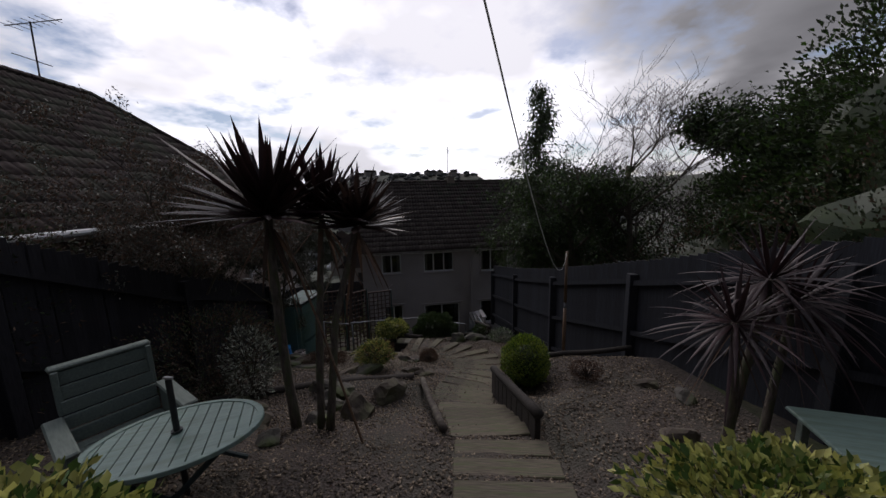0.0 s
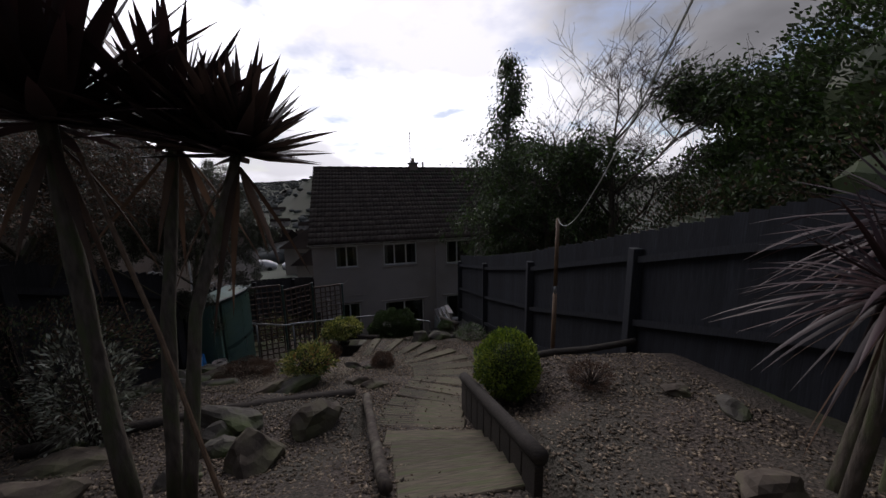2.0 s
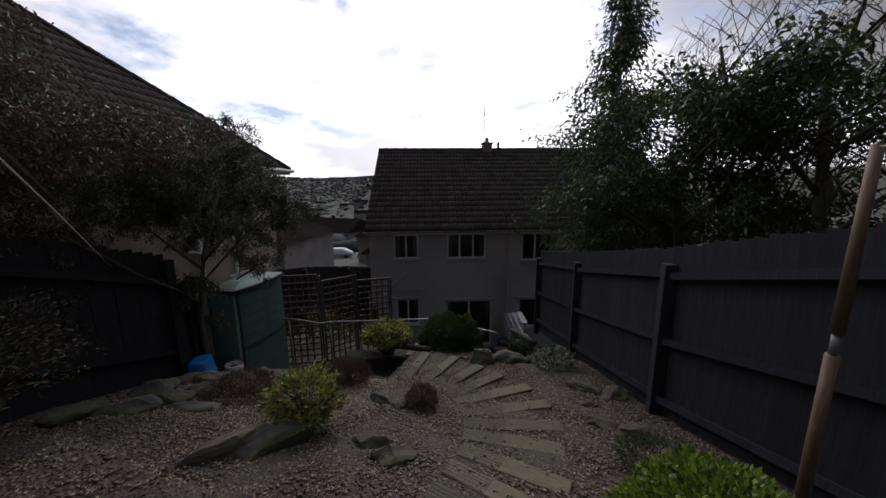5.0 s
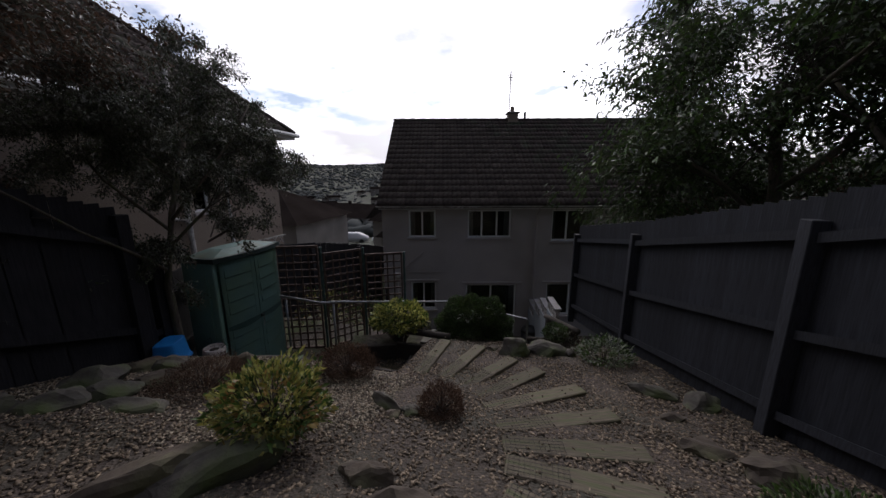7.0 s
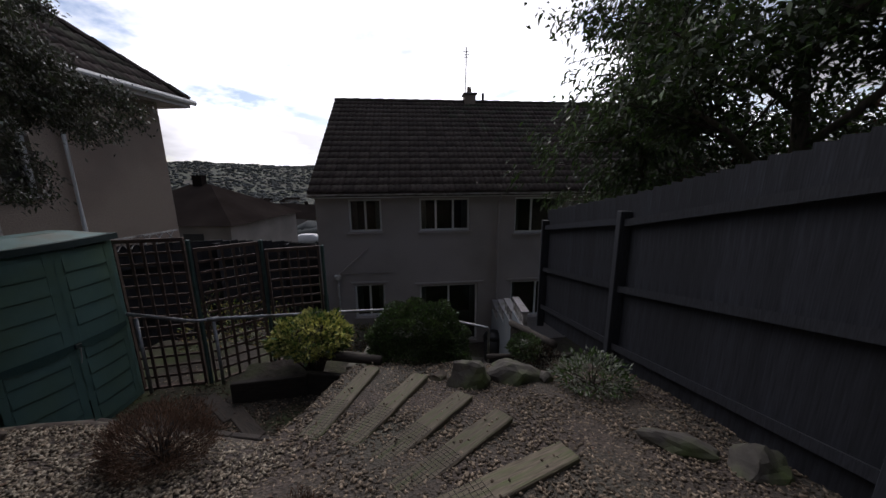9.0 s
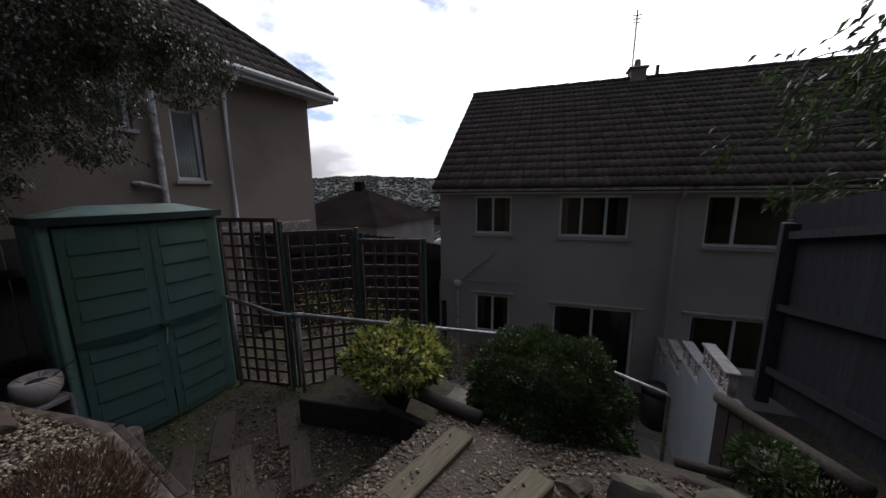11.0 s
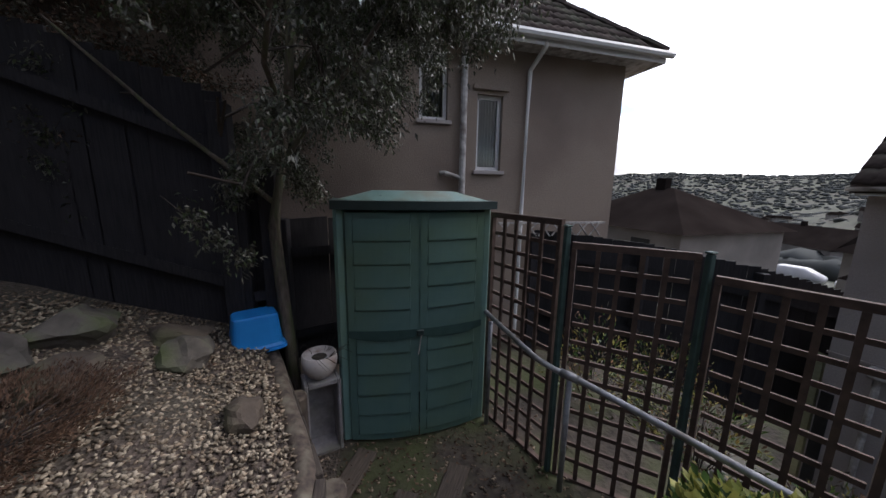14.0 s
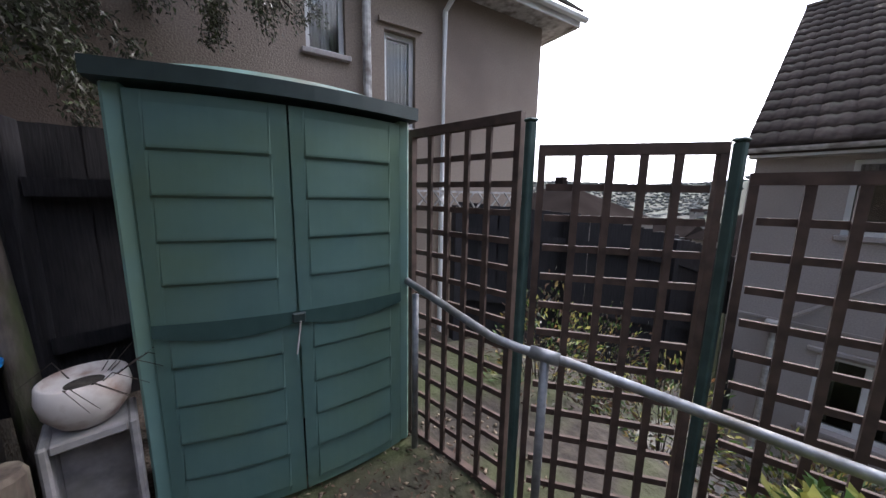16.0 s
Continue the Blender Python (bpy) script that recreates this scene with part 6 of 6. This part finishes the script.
    # right-hand side
    conifer("conifer_tree", (4.66, 13.7, -4.6), 10.15, 2.05, 3.6, "tall narrow evergreen tree with drooping feathery branches", 51)
    tree("bare_tree", (6.3, 9.6, -2.5), 5.1, 2.2, "leafless tree with fine upright branches", 52, n_leaf=0, r0=0.11, levels=5, first=0.3, up=0.8, kids=6, twig_r=0.005, ratio=0.62)
    tree("evergreen_tree", (6.1, 12.1, -3.6), 5.3, 1.9, "broad dark evergreen tree behind the fence", 53, n_leaf=42000, ll=0.10, lw=0.045, r0=0.14, levels=4, first=0.3, up=0.4, kids=6, leafmats=("leaf_dark", "leaf_green", "leaf_dark"))
    tree("evergreen_tree", (9.8, 8.2, -2.0), 4.9, 2.4, "large green conifer-like tree over the fence", 54, n_leaf=110000, ll=0.13, lw=0.06, r0=0.16, levels=4, first=0.25, up=0.35, kids=6, leafmats=("leaf_dark", "leaf_green", "leaf_dark"))
    tree("evergreen_tree", (10.2, 5.4, -1.0), 7.0, 2.8, "tall dark evergreen tree at the garden's edge", 55, n_leaf=85000, ll=0.12, lw=0.055, r0=0.18, levels=4, first=0.25, up=0.35, kids=6, leafmats=("leaf_dark", "leaf_dark", "leaf_green"))
    tree("bare_tree", (7.7, 3.9, -0.5), 6.2, 2.8, "bare spreading tree above the fence", 56, n_leaf=0, r0=0.1, levels=5, first=0.4, up=0.5, kids=5, twig_r=0.006)
    for i, (x, y, z, a, h) in enumerate(((5.9, 10.2, -2.8, 1.2, 3.2), (6.8, 7.8, -1.9, 1.4, 3.3), (7.4, 5.4, -1.2, 1.5, 3.6), (5.2, 12.3, -3.3, 1.0, 3.3), (7.9, 2.4, -.6, 1.7, 4.2), (9.0, 8.5, -2.0, 1.8, 5.0), (9.4, 6.6, -1.2, 2.0, 6.2), (9.4, 4.2, -1.0, 1.8, 6.6))):
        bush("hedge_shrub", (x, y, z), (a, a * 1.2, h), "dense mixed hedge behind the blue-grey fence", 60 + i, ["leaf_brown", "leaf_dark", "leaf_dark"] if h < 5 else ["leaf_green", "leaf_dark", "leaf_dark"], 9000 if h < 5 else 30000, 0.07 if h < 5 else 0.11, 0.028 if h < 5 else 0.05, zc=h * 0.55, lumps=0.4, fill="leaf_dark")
    # plants below the trellis
    for i, (x, y, z, a, h) in enumerate(((-2.6, 11.6, -3.6, 0.45, 1.5), (-1.9, 12.3, -3.7, 0.45, 1.1), (-1.2, 12.9, -4.0, 0.4, 0.9), (-1.35, 14.9, -4.9, 0.35, 0.8), (-2.9, 12.8, -3.9, 0.5, 1.3))):
        bush("garden_shrub", (x, y, z), (a, a, h), "loose yellow-green shrub below the trellis", 70 + i, ["leaf_green", "leaf_pieris", "leaf_grey", "leaf_brown"], 1500, 0.07, 0.022, zc=h * 0.5, lumps=0.5)
    bush("conifer_bush", (2.38, 11.05, -2.72), (0.2, 0.2, 0.5), "small green bush beside the pale wall", 80, ["leaf_green", "leaf_dark"], 2200, 0.04, 0.016, zc=0.35, fill="leaf_dark")


build_plants()


# ---- below the steps: pale wall, bin, patio, path ----
def build_lower():
    t = thing("garden_wall", (2.78, 12.45, -5.3), "pale blue painted wall stepping down, with pierced white blocks on top", "garden wall", rz=9)
    steps = [(0, 0.85, 1.85), (0.85, 1.7, 2.15), (1.7, 2.55, 1.8), (2.55, 3.4, 1.45), (3.4, 4.3, 1.1)]
    for a, b, h in steps:
        part("wall_section", boxed(-0.06, 0.06, a, b - 0.001, 0, h), M["bluewall"], t)
        bm = bmesh.new()
        n = 3
        w = (b - a) / n
        for k in range(n):
            y = a + k * w
            for (p, q, r, s) in ((0, w, 0, .025), (0, w, .265, .29), (0, .025, .026, .264), (w - .027, w - .002, .026, .264)):
                box(bm, -0.04, 0.04, y + p, y + q - 0.002, h + 0.002 + r, h + 0.002 + s)
            c = Vector((0, y + w / 2, h + 0.147))
            for ang in (0, 45, 90, 135):
                m = Matrix.Translation(c) @ Matrix.Rotation(radians(ang), 4, "X")
                box(bm, -0.03, 0.03, -w * 0.47, w * 0.47, -0.012, 0.012, m=m)
        part("pierced_blocks", bm, M["dirty_white"], t, "white pierced screen blocks")
        part("coping", boxed(-0.08, 0.08, a, b - 0.002, h + 0.293, h + 0.33, bevel=0.008), M["concrete"], t)
    t = thing("wheeled_bin", (2.1, 15.6, -5.3), "black rounded garden bin beside the patio door", "bin")
    part("bin_body", loft(bmesh.new(), [(0, .22, .22, 1), (0.05, .24, .24, 1), (0.75, .28, .28, 1)], 20), M["black"], t, smooth=True)
    part("lid", loft(bmesh.new(), [(0.752, .29, .29, 1), (0.85, .24, .24, 1), (0.93, .08, .08, 1)], 20), M["black"], t, smooth=True)
    p = new("patio", None)
    tagged(p, "grey concrete paving slabs between the bank and the house", kind="structure")
    n = 0
    me = as_mesh("slab", boxed(0.004, 0.594, 0.004, 0.594, -0.05, 0, bevel=0.006), M["paving"])
    for i in range(11):
        for j in range(3):
            part("slab", me, None, p, at=Matrix.Translation((-3.6 + i * 0.6, 13.9 + j * 0.6, -5.25)))
    # the path of slabs down the bank at the trellis
    for i in range(6):
        x, y = 0.30 + 0.03 * i, 11.3 + i * 0.40
        z = ground_z(x, y)
        t = thing("path_step", (x, y, z + 0.05), "damp stone step on the path down to the house", "step", "lower steps", rz=3)
        part("slab", boxed(-0.38, 0.38, -0.2, 0.2, -0.25, 0.0, bevel=0.012), M["paving"], t)
    t = thing("garden_wall", (-3.0, 15.9, -5.3), "pale green rendered wall sloping beside the driveway", "garden wall")
    bm = bmesh.new()
    f = [(0, 0, 0), (0, 3.2, 0), (0, 3.2, 1.0), (0, 0, 2.2)]
    lo = [bm.verts.new((-0.08, y, z)) for _, y, z in f]; hi = [bm.verts.new((0.0, y, z)) for _, y, z in f]
    bm.faces.new(lo); bm.faces.new(hi[::-1])
    for k in range(4):
        bm.faces.new((lo[k], lo[(k + 1) % 4], hi[(k + 1) % 4], hi[k]))
    part("wall", bm, M["greenwall"], t)
    # white lattice on the neighbour's wall top
    t = thing("lattice_rail", (-4.55, 11.2, -1.45), "pale weathered lattice strip along the neighbour's fence", "lattice")
    bm = boxed(-0.015, 0.015, 0, 1.9, 0.17, 0.20)
    for i in range(8):
        y = 0.1 + i * 0.23
        box(bm, -0.01, 0.01, -0.14, 0.14, -0.008, 0.008, m=Matrix.Translation((0, y, 0.08)) @ Matrix.Rotation(radians(50), 4, "X"))
        box(bm, -0.01, 0.01, -0.14, 0.14, -0.008, 0.008, m=Matrix.Translation((0.021, y, 0.08)) @ Matrix.Rotation(radians(-50), 4, "X"))
    part("lattice", bm, M["dirty_white"], t)


build_lower()


# ---- the valley beyond ----
def gabled(name, x, y, z, w, d, h, rh, label, rz=0, hip=False, chim=True):
    t = thing(name, (x, y, z), label, "house", rz=rz)
    part("wall", boxed(-w / 2, w / 2, -d / 2, d / 2, -3, h), M["far_wall"], t)
    bm = bmesh.new()
    o = 0.4
    k = (d / 2 + o) * (0.95 if hip else 0)
    P = [(-w / 2 - o, -d / 2 - o, h), (w / 2 + o, -d / 2 - o, h), (w / 2 + o, d / 2 + o, h), (-w / 2 - o, d / 2 + o, h), (-w / 2 - o + k, 0, h + rh), (w / 2 + o - k, 0, h + rh)]
    v = [bm.verts.new(p) for p in P]
    for f in ((0, 1, 5, 4), (1, 2, 5), (2, 3, 4, 5), (3, 0, 4), (3, 2, 1, 0)):
        bm.faces.new([v[i] for i in f])
    part("roof", bm, M["far_roof"], t)
    if chim:
        part("chimney", boxed(-0.32, 0.32, -0.25, 0.25, h + rh - 0.6, h + rh + 0.6), M["far_roof"], t)
    for s in (-1, 1):
        wn = new("window"); wn.parent = t
        part("pane", boxed(s * w * 0.25 - 0.6, s * w * 0.25 + 0.6, -d / 2 - 0.03, -d / 2 - 0.002, h - 1.6, h - 0.5), M["black"], wn)
        part("window_frame", boxed(s * w * 0.25 - 0.7, s * w * 0.25 + 0.7, -d / 2 - 0.02, -d / 2 - 0.001, h - 1.7, h - 1.601), M["white"], wn)
    return t


def build_valley():
    near = gabled("house", -17.8, 27.6, -7.4, 9.0, 8.0, 4.6, 2.3, "lower house with a brown hipped roof and a chimney", rz=6, hip=True)
    gabled("house", -9.2, 41.0, -9.5, 9, 7.5, 5.3, 3.4, "dark-roofed hipped house further down the hill", rz=-5, hip=True)
    gabled("house", -5.5, 33.0, -9.4, 8, 7, 5.1, 3.2, "dark-roofed house beyond the gable", rz=4, hip=True)
    t = thing("street_lamp", (-5.4, 29, far_z(-5.4, 29)), "slender grey street lamp", "street lamp")
    part("column", tubed([(0, 0, 0), (0, 0, 5.9), (0.0, -0.3, 6.3), (-0.5, -0.5, 6.35)], [0.08, 0.06, 0.05, 0.04], 8), M["steel"], t)
    part("lantern", boxed(-0.95, -0.45, -0.6, -0.4, 6.28, 6.4, bevel=0.03), M["dirty_white"], t)
    rnd = random.Random(77)
    base = None
    k = 0
    protos = []
    for i in range(3):
        protos.append(gabled("far_house", 0, 0, 0, (9, 16, 8)[i], 7.5, 5, 3, "small distant house with a dark roof", hip=i == 2))
    for p in protos:
        p.matrix_basis = pose(-60 - 25 * protos.index(p), 150, far_z(-60 - 25 * protos.index(p), 150) - 0.5, 0, 0, 20)
        p["group"] = "town houses"
    while k < 120:
        r, a = rnd.uniform(85, 620) ** 1.0, radians(rnd.uniform(-75, -2))
        x, y = r * math.sin(a), r * math.cos(a)
        if y < 40:
            continue
        copy_thing(protos[k % 3], pose(x, y, far_z(x, y) - 0.3, 0, 0, rnd.choice((10, 100, 35, -20)) + rnd.uniform(-8, 8)))
        k += 1
    cars = thing("car", (-3, 60, far_z(-3, 60)), "pale parked car in the street below", "car", "parked cars")
    part("body", loft(bmesh.new(), [(0.25, 2.0, .85, .5), (0.7, 2.1, .88, .5), (0.9, 2.0, .8, .5), (1.35, 1.1, .65, .6), (1.42, .9, .55, .6)], 16), M["car_paint"], cars, smooth=True)
    for sx in (-1.3, 1.3):
        for sy in (-.8, .8):
            part("wheel", tubed([(sx, sy - .1, .3), (sx, sy + .1, .3)], .3, 10), M["black"], cars)
    for i in range(14):
        x, y = rnd.uniform(-26, -3.8), rnd.uniform(28, 70)
        copy_thing(cars, pose(x, y, far_z(x, y), 0, 0, rnd.uniform(0, 180)))
    # woods: many small uneven crowns, joined
    rng = np.random.default_rng(4)
    bm = bmesh.new(); bmesh.ops.create_icosphere(bm, subdivisions=1, radius=1.0)
    V0 = np.array([v.co[:] for v in bm.verts]); F0 = np.array([[v.index for v in f.verts] for f in bm.faces]); bm.free()
    C = []
    while len(C) < 15000:
        r = rng.uniform(60, 1500) if len(C) % 3 else rng.uniform(330, 1400)
        a = radians(rng.uniform(-95, 25))
        x, y = r * math.sin(a), r * math.cos(a)
        if y < 50 and x > -45:
            continue
        if 100 < r < 600 and noise.noise(Vector((x * 0.01, y * 0.01, 2))) < 0.08 and rng.random() < 0.85:
            continue
        C.append((x, y, far_z(x, y), rng.uniform(2.0, 4.2) * (1 + r / 3500)))
    C = np.array(C)
    k = len(C)
    V = V0[None] * (1 + rng.normal(0, 0.22, (k, len(V0), 1))) * C[:, 3][:, None, None] * [1.1, 1.1, 0.55] + C[:, None, :3] + np.array([0, 0, 1.0]) * C[:, 3][:, None, None] * 0.35
    F = (np.arange(k)[:, None, None] * len(V0) + F0[None]).reshape(-1, 3)
    tagged(new("far_woods", raw("far_woods", V.reshape(-1, 3), F, M["far_wood_haze"], True)), "bare winter woods on the far hillsides, greyed as if by haze", "woods", kind="stuff")


build_valley()


# ---- single roof tiles, last ----
def lay_tiles():
    for parent, o, a, u, m, cells, V0, F0 in TILE_JOBS:
        me = raw("tile", V0, F0, M["tile"])
        near = [c for c in cells if c[0] < 1e8][:300]
        for _, uu, vv in near:
            p = o + a * uu + u * vv
            part("tile", me, None, parent, at=Matrix.Translation(p) @ m)
        rest = cells[len(near):]
        if rest:
            R3 = np.array(m.to_3x3())
            B = np.array([o + a * uu + u * vv for _, uu, vv in rest])
            V = (V0 @ R3.T)[None] + B[:, None]
            F = (np.arange(len(rest))[:, None, None] * len(V0) + F0[None]).reshape(-1, 4)
            part("tiles", raw("tiles", V.reshape(-1, 3), F, M["tile"]), None, parent, kind="stuff")


lay_tiles()
